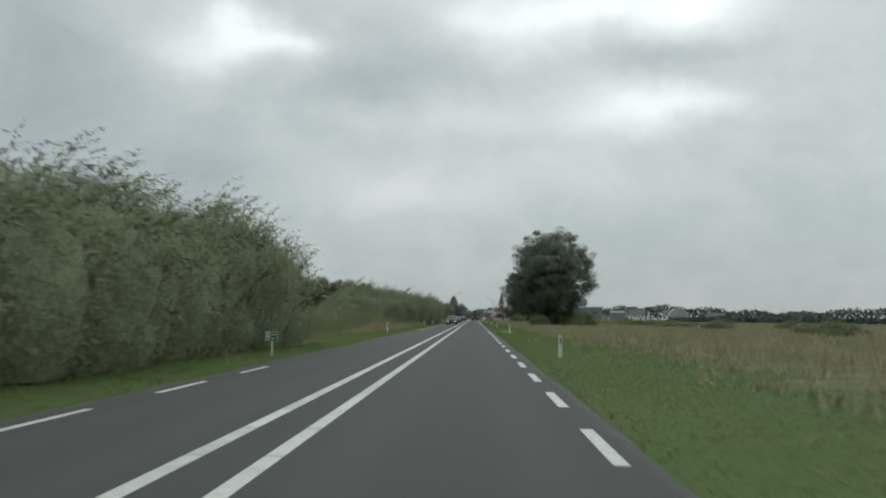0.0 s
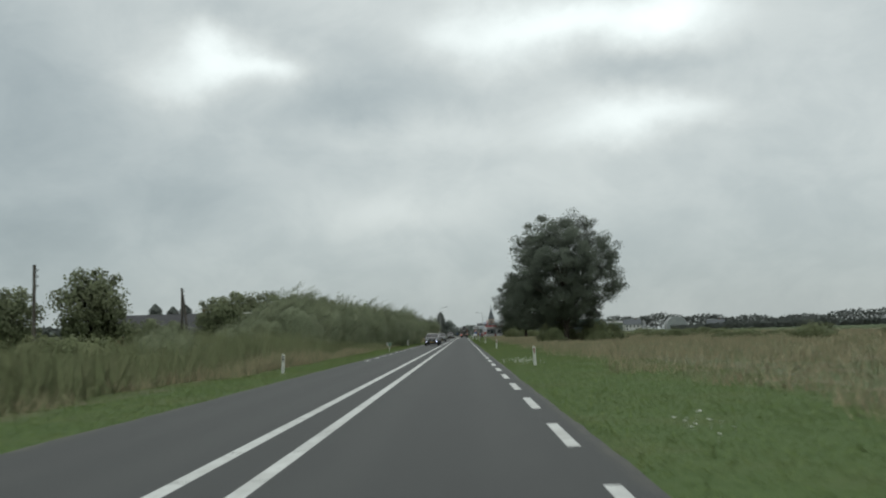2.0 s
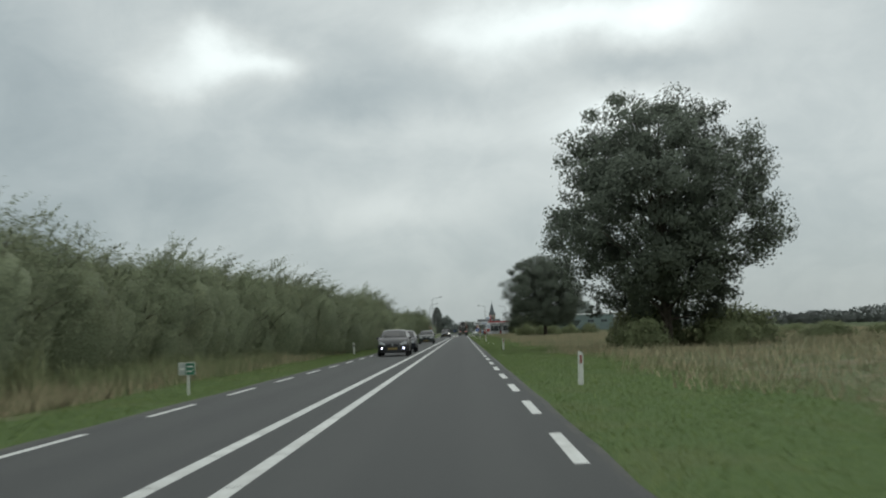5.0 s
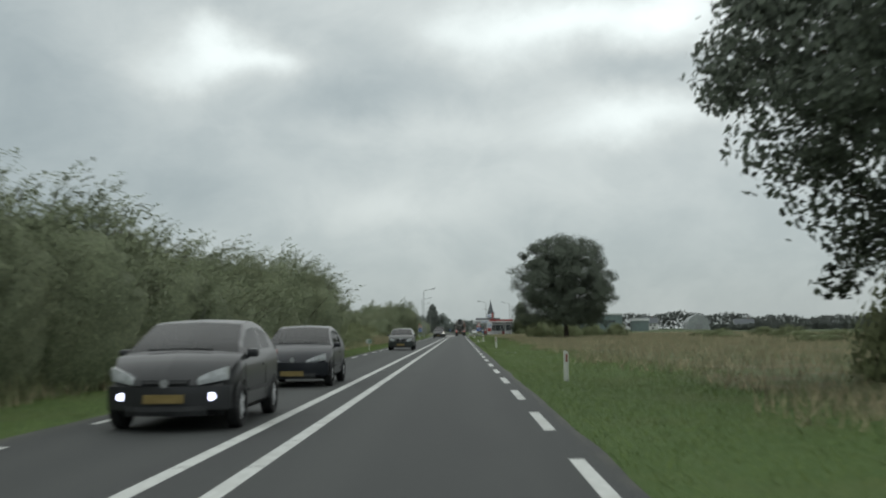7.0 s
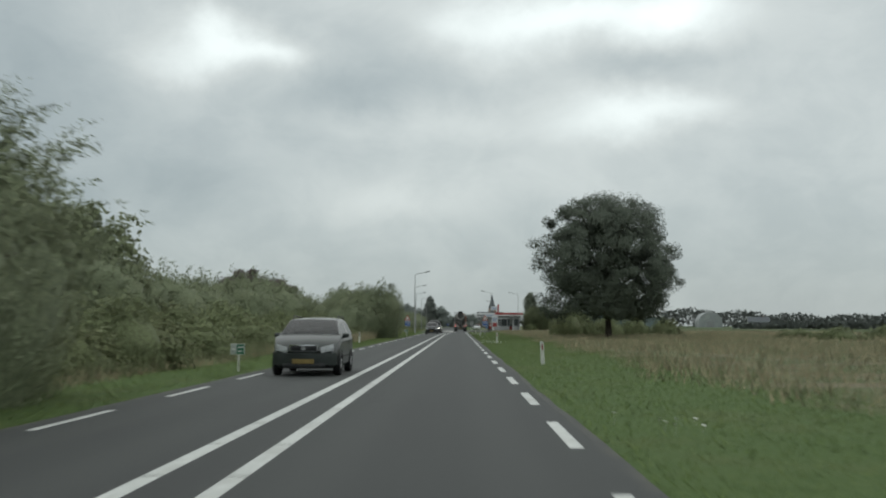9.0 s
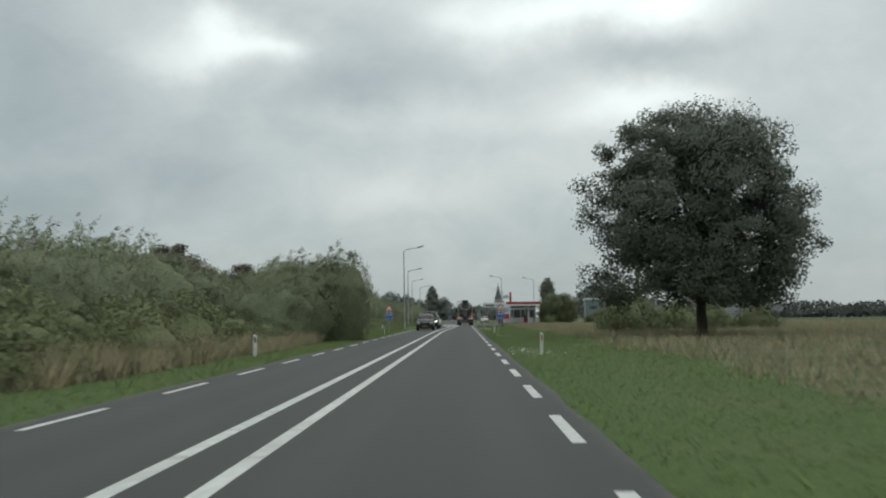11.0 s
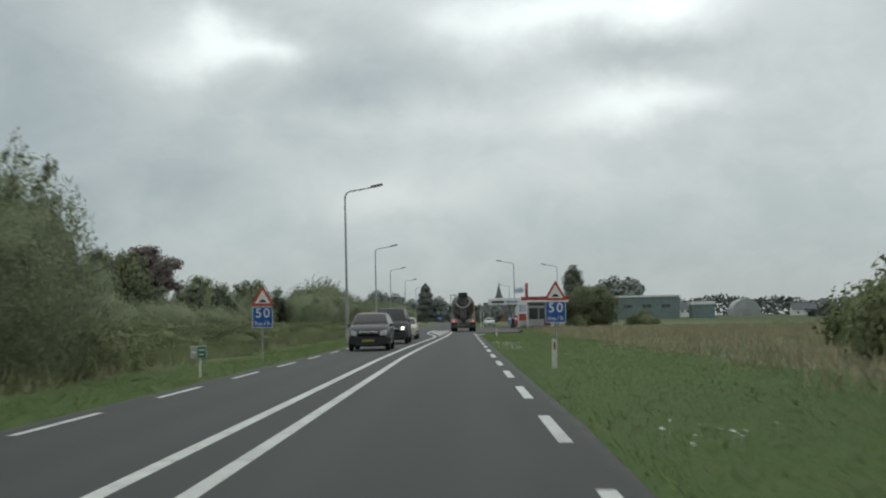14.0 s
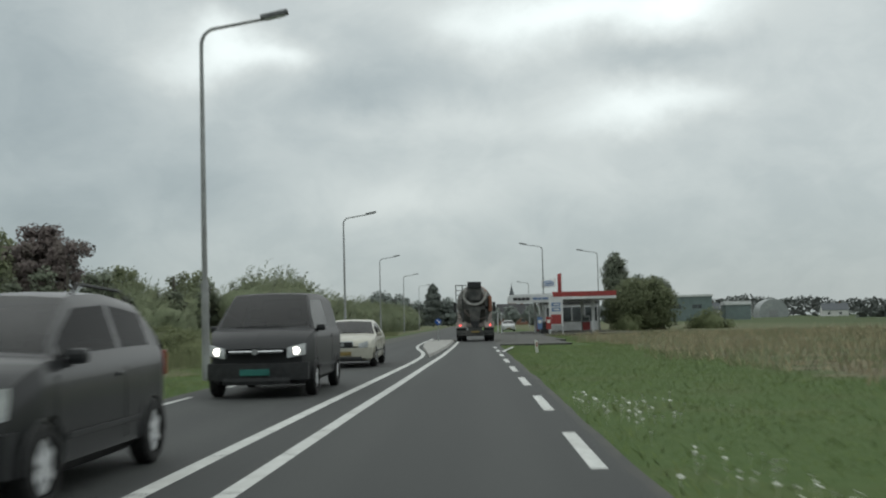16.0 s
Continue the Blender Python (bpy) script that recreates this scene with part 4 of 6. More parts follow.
round_tree.matrix_basis = pose(-36.5, 150.0, -0.1) @ Matrix.Diagonal((1.22, 1.22, 1.22, 1))
copper = tree(71, 10.6, 4.4, 1.8, "copper_leaved_tree", "dark reddish-brown leaved tree behind the willow scrub", RUST, 0.30, 110, 130, 0.24)
copper.matrix_basis = pose(-31.0, 358.0, -0.1) @ Matrix.Diagonal((1, 1, 0.9, 1))
copy_thing(copper, pose(-41.5, 444.0, -0.1, 0, 0, 130)).scale = (1.22, 1.22, 1.12)
elder = tree(67, 6.1, 4.6, 0.0, "elder_bush", "broad grey-green elder bush beside the petrol station", HEDGE_TREE, 0.26, 230, 110, 0.14, shape=2.0, category="bush", puff=0.26, dome=0.3)
elder.matrix_basis = pose(19.6, 466.5, -0.1)
poplar = tree(81, 10.2, 1.75, 0.9, "poplar_tree", "slim upright poplar beside the petrol station", HAZED_POPLAR, 0.22, 170, 110, 0.16, shape=1.2, puff=0.42)
poplar.matrix_basis = pose(18.2, 479.0, -0.1)
sapling = tree(85, 5.4, 0.95, 0.3, "young_tree", "slim upright young tree in the scrub behind the meadow", HAZED_POPLAR, 0.19, 60, 30, 0.06, shape=0.9, puff=0.36)
tagged(sapling, group="young trees in the scrub")
sapling_rng = random.Random(17)
for k in range(26):
    y = 398.0 + k * 3.1
    m = pose(-26.5 + min(1.0, k / 14) * 8.0 + sapling_rng.uniform(-1.2, 1.2), y, -0.1, sapling_rng.uniform(-3, 3), sapling_rng.uniform(0, 6), sapling_rng.uniform(0, 360))
    s = sapling_rng.uniform(0.75, 1.12)
    if k == 0:
        sapling.matrix_basis = m
    else:
        made = copy_thing(sapling, m)
        made.matrix_basis = m @ Matrix.Diagonal((s, s, s, 1))
fir = conifer(91, 15.4, 6.0, "tall dark conifer with haze-lightened needles at the end of the road")
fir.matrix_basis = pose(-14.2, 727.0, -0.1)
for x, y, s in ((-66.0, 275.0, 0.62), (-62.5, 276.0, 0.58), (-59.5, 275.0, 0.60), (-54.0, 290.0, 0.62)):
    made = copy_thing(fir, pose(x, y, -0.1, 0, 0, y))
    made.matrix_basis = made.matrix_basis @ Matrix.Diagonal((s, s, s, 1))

# far woods: one mass of leaves along the horizon, haze painted into their colour
rng_far = np.random.default_rng(9)
spots = []
for x0, x1, y0, y1, top, count in ((66, 900, 1140, 1200, 17, 22000), (-900, -60, 860, 930, 12, 15000), (-60, 40, 920, 980, 9, 5000), (-260, -60, 340, 480, 7, 14000), (125, 480, 660, 700, 4, 7000)):
    x, y = rng_far.uniform(x0, x1, count), rng_far.uniform(y0, y1, count)
    ceiling_height = top * (0.74 + 0.14 * np.sin(x * 0.035 + 1.1 * np.sin(x * 0.011)) + 0.10 * np.sin(x * 0.13) + 0.05 * np.sin(x * 0.41))
    spots.append(np.stack([x, y, np.abs(rng_far.uniform(0, 1, count)) ** 0.7 * ceiling_height], 1))
spots = np.concatenate(spots)
woods = new("far_woods", leaves("far_woods", spots, rng_far.normal(size=(len(spots), 3)), 2.2, 1.8, HAZED_WOOD, rng_far))
tagged(woods, "haze-tinted grey-green belt of distant trees along the horizon", "woods", kind="stuff")

# ---------------------------------------------------------------- grass


def blades(name, x0, x1, y0, y1, count, tall, wide, mat, seed, lean=0.35, clump=0.0, hole=None):
    """Loose grass blades on the land: thin triangles, in clumps where asked."""
    rng = np.random.default_rng(seed)
    x, y = rng.uniform(x0, x1, count), rng.uniform(y0, y1, count)
    if clump:
        thick = np.sin(x * 1.1 + 2 * np.sin(y * 0.31) + seed) * np.sin(y * 0.53 + 1.5 * np.sin(x * 0.7)) + 0.7 * np.sin(y * 0.19 + x * 0.4 + 2.1 * seed)
        keep = rng.uniform(-1.0, 1.0, count) < thick * clump + (1 - clump)
        x, y = x[keep], y[keep]
    if hole:
        keep = ~hole(x, y)
        x, y = x[keep], y[keep]
    n = len(x)
    z = rise(x, y) - 0.01
    h = tall * rng.uniform(0.45, 1.25, n)
    if tall > 0.3:
        h *= 0.72 + 0.22 * np.sin(x * 0.9 + 1.7 * np.sin(y * 0.23)) * np.sin(y * 0.37 + seed) + 0.16 * np.sin(y * 0.11 + x * 0.31) + 0.14 * np.sin(y * 1.3 + x * 2.1)
    a, w = rng.uniform(0, math.pi, n), wide * rng.uniform(0.6, 1.3, n)
    d = rng.normal(0, lean, (n, 2)) * h[:, None]
    v = np.stack([np.stack([x - np.cos(a) * w / 2, y - np.sin(a) * w / 2, z], 1), np.stack([x + np.cos(a) * w / 2, y + np.sin(a) * w / 2, z], 1), np.stack([x + d[:, 0], y + d[:, 1], z + h], 1)], 1)
    return new(name, array_mesh(name, v, 3, mat))


def mown(x, y):
    return paved(x, y) | (x < 5.6 + 1.7 * np.clip((y - 230) / 90, 0, 1) + 0.7 * np.sin(y * 0.21) + 0.5 * np.sin(y * 0.67 + 1.0))


def paved(x, y):
    return ((y > 401) & (y < 477) & (x > 1.2) & (x < 6.4)) | ((y > 439) & (y < 477) & (x > 1.2) & (x < 16.3)) | ((y > 370) & (x < -5) & (x > -7.6))


def mown_left(x, y):
    return paved(x, y) | ((x > -9.5 + 0.35 * np.sin(y * 0.31) + 0.25 * np.sin(y * 0.83)) & (((y > 48) & (y < 84)) | (y > 309)))


for name, args, label in (
    ("verge_grass", (1.33, 8.2, 2, 200, 170000, 0.075, 0.015, GRASS, 1, 0.85, 0.15, paved), "short mown green grass on the verge"),
    ("verge_grass", (1.33, 8.2, 200, 440, 120000, 0.075, 0.018, GRASS, 2, 0.85, 0.15, paved), "short mown green grass on the verge"),
    ("verge_grass", (-10.0, -5.52, 4, 200, 92000, 0.085, 0.017, GRASS, 3, 0.85, 0.15, paved), "short mown green grass on the verge"),
    ("verge_grass", (-10.0, -5.52, 200, 440, 78000, 0.085, 0.021, GRASS, 4, 0.85, 0.15, paved), "short mown green grass on the verge"),
    ("dry_grass", (4.6, 30.0, 10, 440, 150000, 0.55, 0.03, STRAW, 5, 0.4, 0.5, mown), "tall straw-coloured seeding grass in the field"),
    ("dry_grass", (30.0, 70.0, 10, 440, 60000, 0.7, 0.06, STRAW, 6, 0.4, 0.5, paved), "tall straw-coloured seeding grass in the field"),
    ("reed_grass", (-12.5, -8.6, 4, 480, 90000, 0.85, 0.028, REED, 7, 0.3, 0.5, mown_left), "tall yellow-green rough grass below the bushes"),
    ("dry_grass", (-10.4, -8.5, 4, 335, 32000, 0.6, 0.03, STRAW, 11, 0.4, 0.8, mown_left), "straw-coloured seeding grass along the verge"),
    ("dry_grass", (-10.8, -8.2, 266, 307, 17000, 0.95, 0.032, STRAW, 13, 0.45, 0.6, paved), "tall straw-coloured seeding grass along the verge"),
    ("dry_grass", (-12.0, -8.6, 76, 140, 22000, 0.75, 0.032, STRAW, 14, 0.45, 0.6, mown_left), "tall straw-coloured seeding grass along the verge"),
    ("reed_grass", (-20.0, -9.8, 46, 142, 60000, 1.9, 0.045, REED, 12, 0.28, 0.3, paved), "tall yellow-green reeds in the meadow"),
    ("reed_grass", (-24.0, -12.0, 4, 480, 80000, 1.1, 0.045, REED, 8, 0.3, 0.4, paved), "tall yellow-green rough grass below the bushes"),
    ("meadow_grass", (4.4, 40.0, 10, 440, 110000, 0.42, 0.035, REED, 10, 0.45, 0.8, mown), "rough green grass between the straw patches"),
    ("weed_tufts", (1.8, 7.5, 4, 440, 6000, 0.13, 0.035, GRASS, 9, 1.0, 0.8, paved), "broad-leaved weeds among the verge grass"),
):
    tagged(blades(name, *args), label, "grass", kind="stuff")

# white umbel flowers in patches on the verge
rng_f = np.random.default_rng(77)
heads = []
for fx, fy, r, count in ((2.5, 92.5, 1.4, 70), (2.7, 96.5, 1.0, 30), (2.4, 280.5, 1.3, 50), (2.1, 285.0, 0.8, 30), (2.3, 357.5, 1.3, 70), (2.2, 350.5, 1.0, 40), (2.6, 216.0, 0.7, 10), (3.0, 60.0, 0.8, 12), (2.8, 316.0, 0.7, 14)):
    for _ in range(count):
        x, y = rng_f.normal(fx, r * 0.35), rng_f.normal(fy, r)
        heads.append((max(x, 1.6), y, rng_f.uniform(0.08, 0.17), rng_f.uniform(0.014, 0.032)))
bm = bmesh.new()
for x, y, z, r in heads:
    foot = float(rise(np.array(x), np.array(y)))
    top = bmesh.ops.create_cone(bm, cap_ends=True, segments=6, radius1=r * 0.4, radius2=r, depth=0.015, matrix=pose(x, y, foot + z, rng_f.uniform(-20, 20), rng_f.uniform(-20, 20)))
    tube(bm, [(x, y, foot - 0.02), (x, y, foot + z)], 0.0015, 3, False)
tagged(part("verge_flowers", bm, PETAL), "scattered white flower heads in the verge grass", "flowers", kind="stuff")

# ---------------------------------------------------------------- roadside posts, lamps and signs
POST_Y = (36.8, 88.5, 138.5, 186.0, 239.0, 283.5, 332.5, 388.0)


def delineator(reflector, label):
    ob = thing("delineator_post", label, "road post", pose(0, 0, -500), "white posts along the verge")
    outline = [(-0.06, -0.25), (0.06, -0.25), (0.06, 0.70), (0.045, 0.76), (-0.045, 0.80), (-0.06, 0.77)]
    bm = prism(outline, -0.035, 0.05)
    bmesh.ops.bevel(bm, geom=list(bm.edges), offset=0.008, segments=2, affect="EDGES")
    part("post", bm, WHITE, ob)
    part("reflector", slab(-0.022, 0.026, -0.043, -0.034, 0.50, 0.70, 0.002), reflector, ob, "dark upright reflector")
    return ob


post_r = delineator(REFLECTOR, "white plastic marker post with a red reflector in the verge")
post_l = delineator(DARK_REFLECTOR, "white plastic marker post with a dark reflector in the verge")
for k, y in enumerate(POST_Y):
    for base, x in ((post_r, 2.75), (post_l, -6.95)):
        if x < 0 and k in (2, 4, 6, 7):
            continue
        x -= 0.38 if x < 0 else 0.0
        x -= 0.3 if y == (332.5 if x > 0 else 283.5) else 0.0
        m = pose(x, y, float(rise(np.array(x), np.array(y))) - (0.25 if y == 388.0 else 0.0), 0, 2.5 * math.sin(k * 2.1 + x), 4 * math.sin(k * 1.7 + x))
        if (k == 0 and x > 0) or (k == 1 and x < 0):
            base.matrix_basis = m
        elif k:
            copy_thing(base, m)


def distance_board(x, y):
    """A small green board on its own short post, with writing too small to read."""
    ob = thing("distance_board", "small half grey, half green board on a short white post", "road sign", pose(x, y, float(rise(np.array(x), np.array(y)))), "distance boards")
    part("post", slab(0.0, 0.05, -0.02, 0.02, -0.3, 0.75, 0.006), WHITE, ob)
    board = part("board", slab(-0.20, 0.20, -0.035, -0.021, 0.48, 0.78, 0.004), SIGN_WHITE, ob, "pale board")
    part("grey_field", slab(-0.19, -0.025, -0.0385, -0.0352, 0.49, 0.768), BOARD_GREY, board, "grey field")
    part("green_field", slab(-0.025, 0.185, -0.0385, -0.0352, 0.49, 0.768), SIGN_GREEN, board, "green field")
    for x0, x1, z0, z1 in ((0.01, 0.15, 0.67, 0.70), (0.01, 0.12, 0.56, 0.59), (-0.16, -0.06, 0.61, 0.65)):
        part("text_bar", slab(x0, x1, -0.0405, -0.0388, z0, z1), SIGN_WHITE, board)


for x, y in ((-6.7, 34.5), (-6.55, 138.8), (-6.3, 232.3), (-6.45, 331.0)):
    distance_board(x, y)


def street_lamp(side):
    """A tall column with a thicker foot, a bent arm of 2 m and a flat lantern; side 1 leans to +x."""
    ob = thing("street_lamp", "tall galvanised street lamp with a curved arm and flat grey lantern", "street lamp", pose(0, 0, -500), "street lamps")
    part("foot", tube(bmesh.new(), [(0, 0, -0.4), (0, 0, 2.3), (0, 0, 2.42)], [0.105, 0.10, 0.075], 14), GALVANISED, ob, smooth=True)
    part("column", tube(bmesh.new(), [(0, 0, 2.4), (0, 0, 5.4), (0, 0, 8.45)], [0.075, 0.066, 0.050], 12), GALVANISED, ob, smooth=True)
    bend = [(side * (0.42 - 0.42 * math.cos(a)), 0, 8.45 + 0.42 * math.sin(a)) for a in (math.pi / 2 * k / 7 * 0.92 for k in range(8))]
    bend.append((side * 1.65, 0, 9.06))
    part("arm", tube(bmesh.new(), bend, [0.05] * 4 + [0.045] * 4 + [0.036], 10), GALVANISED, ob, smooth=True)
    bm = bmesh.new()
    block(bm, -0.38, 0.38, -0.13, 0.13, -0.055, 0.075, 0.05)
    bm.transform(pose(side * 1.98, 0, 9.16, 0, -11 * side, 0))
    lantern = part("lantern", bm, LAMP_GREY, ob, "flat grey lantern", smooth=True)
    bm = slab(-0.27, 0.27, -0.095, 0.095, -0.075, -0.050, 0.01)
    bm.transform(pose(side * 1.98, 0, 9.16, 0, -11 * side, 0))
    part("lens", bm, LENS, lantern)
    part("service_door", slab(-0.035, 0.035, -0.108, -0.095, 0.55, 0.95, 0.004), GALVANISED, ob)
    return ob


lamp_l, lamp_r = street_lamp(1), street_lamp(-1)
for k, (x, y) in enumerate(((-6.95, 370.2), (-9.0, 418.2), (-10.7, 467.0), (-11.0, 514.0), (-11.0, 562.0))):
    m = pose(x, y, 0.02, 0, -0.4 + 0.25 * k, 0)
    if k == 0:
        lamp_l.matrix_basis = m @ Matrix.Diagonal((1, 1, 1.04, 1))
    else:
        copy_thing(lamp_l, m).scale = (1, 1, 1)
for k, (x, y) in enumerate(((7.3, 452.2), (14.3, 464.2), (11.3, 558.0))):
    if k == 0:
        lamp_r.matrix_basis = pose(x, y, 0.0)
    else:
        copy_thing(lamp_r, pose(x, y, 0.0))


def rounded(points, r, steps=4):
    """An outline with rounded corners."""
    out, n = [], len(points)
    for k in range(n):
        p, a, b = Vector(points[k]), Vector(points[k - 1]), Vector(points[(k + 1) % n])
        u, v = (a - p).normalized(), (b - p).normalized()
        cut = r / math.tan(u.angle(v) / 2)
        s, e = p + u * cut, p + v * cut
        for j in range(steps + 1):
            f = j / steps
            out.append(tuple((s * (1 - f) ** 2) + p * (2 * f * (1 - f)) + e * f * f))
    return out


def hump_sign(x, y, turn):
    """A red-rimmed triangle with a road hump above a blue 50 km/h board, on one post."""
    ob = thing("traffic_sign", "red-rimmed road hump triangle above a blue 50 km/h board", "traffic sign", pose(x, y, -0.12, 0, 0.6, turn), "hump warning signs")
    part("post", tube(bmesh.new(), [(0, 0.045, -0.4), (0, 0.045, 2.58)], 0.03, 10), GALVANISED, ob, smooth=True)
    board = part("board", prism(rounded([(-0.345, 1.20), (0.345, 1.20), (0.345, 1.92), (-0.345, 1.92)], 0.03), -0.006, 0.008), SIGN_WHITE, ob, "white-rimmed board")
    part("board_face", prism(rounded([(-0.325, 1.22), (0.325, 1.22), (0.325, 1.90), (-0.325, 1.90)], 0.025), -0.010, -0.0065), SIGN_BLUE, board, "blue face")
    for char, px in (("5", -0.14), ("0", 0.14)):
        lettering(char, 0.45, 0.002, SIGN_WHITE, "numeral", board, (px, -0.0125, 1.69), "white numeral")
    for char, px in (("k", -0.215), ("m", -0.065), ("/", 0.085), ("h", 0.21)):
        lettering(char, 0.21, 0.002, SIGN_WHITE, "letter", board, (px, -0.0125, 1.35 if char != "m" else 1.335), "white letter")
    tri = part("triangle", prism(rounded([(-0.40, 1.955), (0.40, 1.955), (0, 2.64)], 0.045), -0.006, 0.008), SIGN_RED, ob, "red rim")
    part("triangle_face", prism(rounded([(-0.265, 2.035), (0.265, 2.035), (0, 2.49)], 0.02), -0.010, -0.0065), SIGN_WHITE, tri, "white face")
    hump = [(-0.17, 2.075)] + [(-0.13 + 0.26 * k / 10, 2.085 + 0.085 * math.sin(math.pi * k / 10)) for k in range(11)] + [(0.17, 2.075)]
    part("hump_symbol", prism(hump, -0.0135, -0.0105), SIGN_BLACK, tri, "black road hump symbol")
    for z in (1.40, 2.15):
        part("clamp", slab(-0.05, 0.05, 0.008, 0.08, z, z + 0.03), SIGN_GREY, ob)


hump_sign(-6.78, 341.2, 3)
hump_sign(3.24, 341.0, -4)

keep = thing("keep_right_sign", "round blue sign on a slim post on the traffic island", "traffic sign", pose(-2.2, 411.5, 0.105))
part("post", tube(bmesh.new(), [(0, 0.03, 0.0), (0, 0.03, 1.5)], 0.03, 8), GALVANISED, keep)
part("disc", disc(bmesh.new(), (0, -0.01, 1.24), (0, 1, 0), 0.20, 0.02, 24), SIGN_BLUE, keep, "blue disc")
part("arrow", prism([(-0.10, 1.35), (0.03, 1.25), (-0.02, 1.19), (0.12, 1.14), (0.10, 1.30), (0.07, 1.27), (-0.07, 1.38)], -0.026, -0.021), SIGN_WHITE, keep, "white arrow")

# wooden telephone poles, and a short lamp on the far path
for k, (x, y, braced) in enumerate(((-23.2, 103.0, False), (-22.9, 132.4, True), (-25.8, 410.0, False), (-24.6, 430.0, False))):
    ob = thing("telephone_pole", "braced dark wooden telephone pole in the rough meadow" if braced else "dark wooden telephone pole in the rough meadow" if y < 200 else "dark wooden pole rising out of the scrub", "pole", pose(x, y, -0.15))
    part("pole", tube(bmesh.new(), [(0, 0, -0.5), (0.05, 0, 5.8)], [0.11, 0.085], 9), WOOD, ob)
    if braced:
        part("brace", tube(bmesh.new(), [(0.75, 0, -0.3), (0.12, 0, 5.2)], [0.10, 0.08], 8), WOOD, ob)
    for z in (5.45, 5.1, 4.6):
        part("insulator_arm", block(slab(-0.02, 0.24, -0.03, 0.03, z, z + 0.05), 0.20, 0.25, -0.03, 0.03, z, z + 0.14, 0.01), GALVANISED, ob)
ob = thing("path_lamp", "short grey lamp post with a white lantern beyond the meadow", "street lamp", pose(-20.6, 150.0, -0.1))
part("post", tube(bmesh.new(), [(0, 0, -0.3), (0, 0, 4.1)], [0.07, 0.045], 9), GALVANISED, ob)
part("lantern", slab(-0.85, 0.05, -0.12, 0.12, 3.95, 4.07, 0.04), WHITE, ob, "white lantern")

# ---------------------------------------------------------------- buildings


def gabled(name, label, category, x, y, turn, wide, deep, eaves, ridge, wall_mat, roof_mat, panes=(), chimney=True):
    """A house with a pitched roof: gables face along its own y, the ridge runs along x."""
    ob = thing(name, label, category, pose(x, y, -0.15, 0, 0, turn))
    w, d = wide / 2, deep / 2
    verts = [(-w, -d, 0), (w, -d, 0), (w, d, 0), (-w, d, 0), (-w, -d, eaves), (w, -d, eaves), (w, d, eaves), (-w, d, eaves), (-w, 0, ridge - 0.1), (w, 0, ridge - 0.1)]
    part("wall", mesh_of("wall", verts, [(0, 1, 5, 4), (2, 3, 7, 6), (1, 2, 6, 9, 5), (3, 0, 4, 8, 7)], wall_mat), None, ob)
    roof = bmesh.new()
    for s in (-1, 1):
        a = [(-w - 0.3, s * (d + 0.35), eaves - 0.25), (w + 0.3, s * (d + 0.35), eaves - 0.25), (w + 0.3, 0, ridge), (-w - 0.3, 0, ridge)]
        v = [roof.verts.new(p) for p in a] + [roof.verts.new((p[0], p[1], p[2] + 0.18)) for p in a]
        roof.faces.new(v[:4]), roof.faces.new(v[7:3:-1])
        for k in range(4):
            roof.faces.new((v[k], v[(k + 1) % 4], v[4 + (k + 1) % 4], v[4 + k]))
    r = part("roof", roof, roof_mat, ob)
    if chimney:
        part("chimney", block(slab(w * 0.4, w * 0.4 + 0.7, -0.35, 0.35, ridge - 1.0, ridge + 1.1), w * 0.4 - 0.06, w * 0.4 + 0.76, -0.41, 0.41, ridge + 0.98, ridge + 1.1), BRICKWORK, r)
    for px, pz, pw, ph in panes:
        win = part("window", block(slab(px - pw / 2, px + pw / 2, -d - 0.05, -d + 0.05, pz, pz + 0.08), px - pw / 2, px + pw / 2, -d - 0.05, -d + 0.05, pz + ph - 0.08, pz + ph), SIGN_WHITE, ob)
        part("pane", slab(px - pw / 2, px + pw / 2, -d - 0.03, -d + 0.03, pz + 0.08, pz + ph - 0.08), SHOP_GLASS, win)
    return ob


gabled("farmhouse", "low brick farmhouse with a long dark tiled roof", "house", -58.0, 262.0, 4, 26, 11, 3.0, 6.9, BRICKWORK, ROOF_TILE, ((-7, 1, 1.4, 1.5), (-2, 1, 1.4, 1.5), (4, 1, 1.4, 1.5)))
gabled("white_house", "white plastered house with a grey roof far across the fields", "house", 168.0, 1120.0, -6, 17, 10, 6.0, 11.0, PLASTER, SLATE, ((-5.5, 3.4, 1.6, 1.9), (-2, 3.4, 1.6, 1.9), (2, 3.4, 1.6, 1.9), (5.5, 3.4, 1.6, 1.9), (-5, 0.6, 1.6, 1.9), (4, 0.6, 1.6, 1.9)))
gabled("far_house", "brick house with a dark roof at the village edge", "house", 92.0, 1010.0, 12, 14, 9, 4.2, 8.6, BRICKWORK, ROOF_TILE, ((-3, 1, 1.6, 1.6), (3, 1, 1.6, 1.6)))
gabled("far_house", "pale house with a slate roof at the village edge", "house", 232.0, 1040.0, -8, 16, 9, 4.0, 8.2, PLASTER, SLATE, ((-4, 1, 1.6, 1.6), (3, 1, 1.6, 1.6)))
gabled("far_house", "brick house with a dark roof beyond the petrol station", "house", 16.0, 760.0, 3, 13, 9, 4.0, 8.0, BRICKWORK, ROOF_TILE, ((-3, 1, 1.6, 1.6), (3, 1, 1.6, 1.6)))

# the teal hall with a white roof rim
hall = thing("industrial_hall", "long low teal-clad hall with a white roof rim", "building", pose(72.8, 752.0, -0.15, 0, 0, -4))
part("wall", slab(-15.8, 15.8, -12, 12, 0, 8.9), CLADDING, hall)
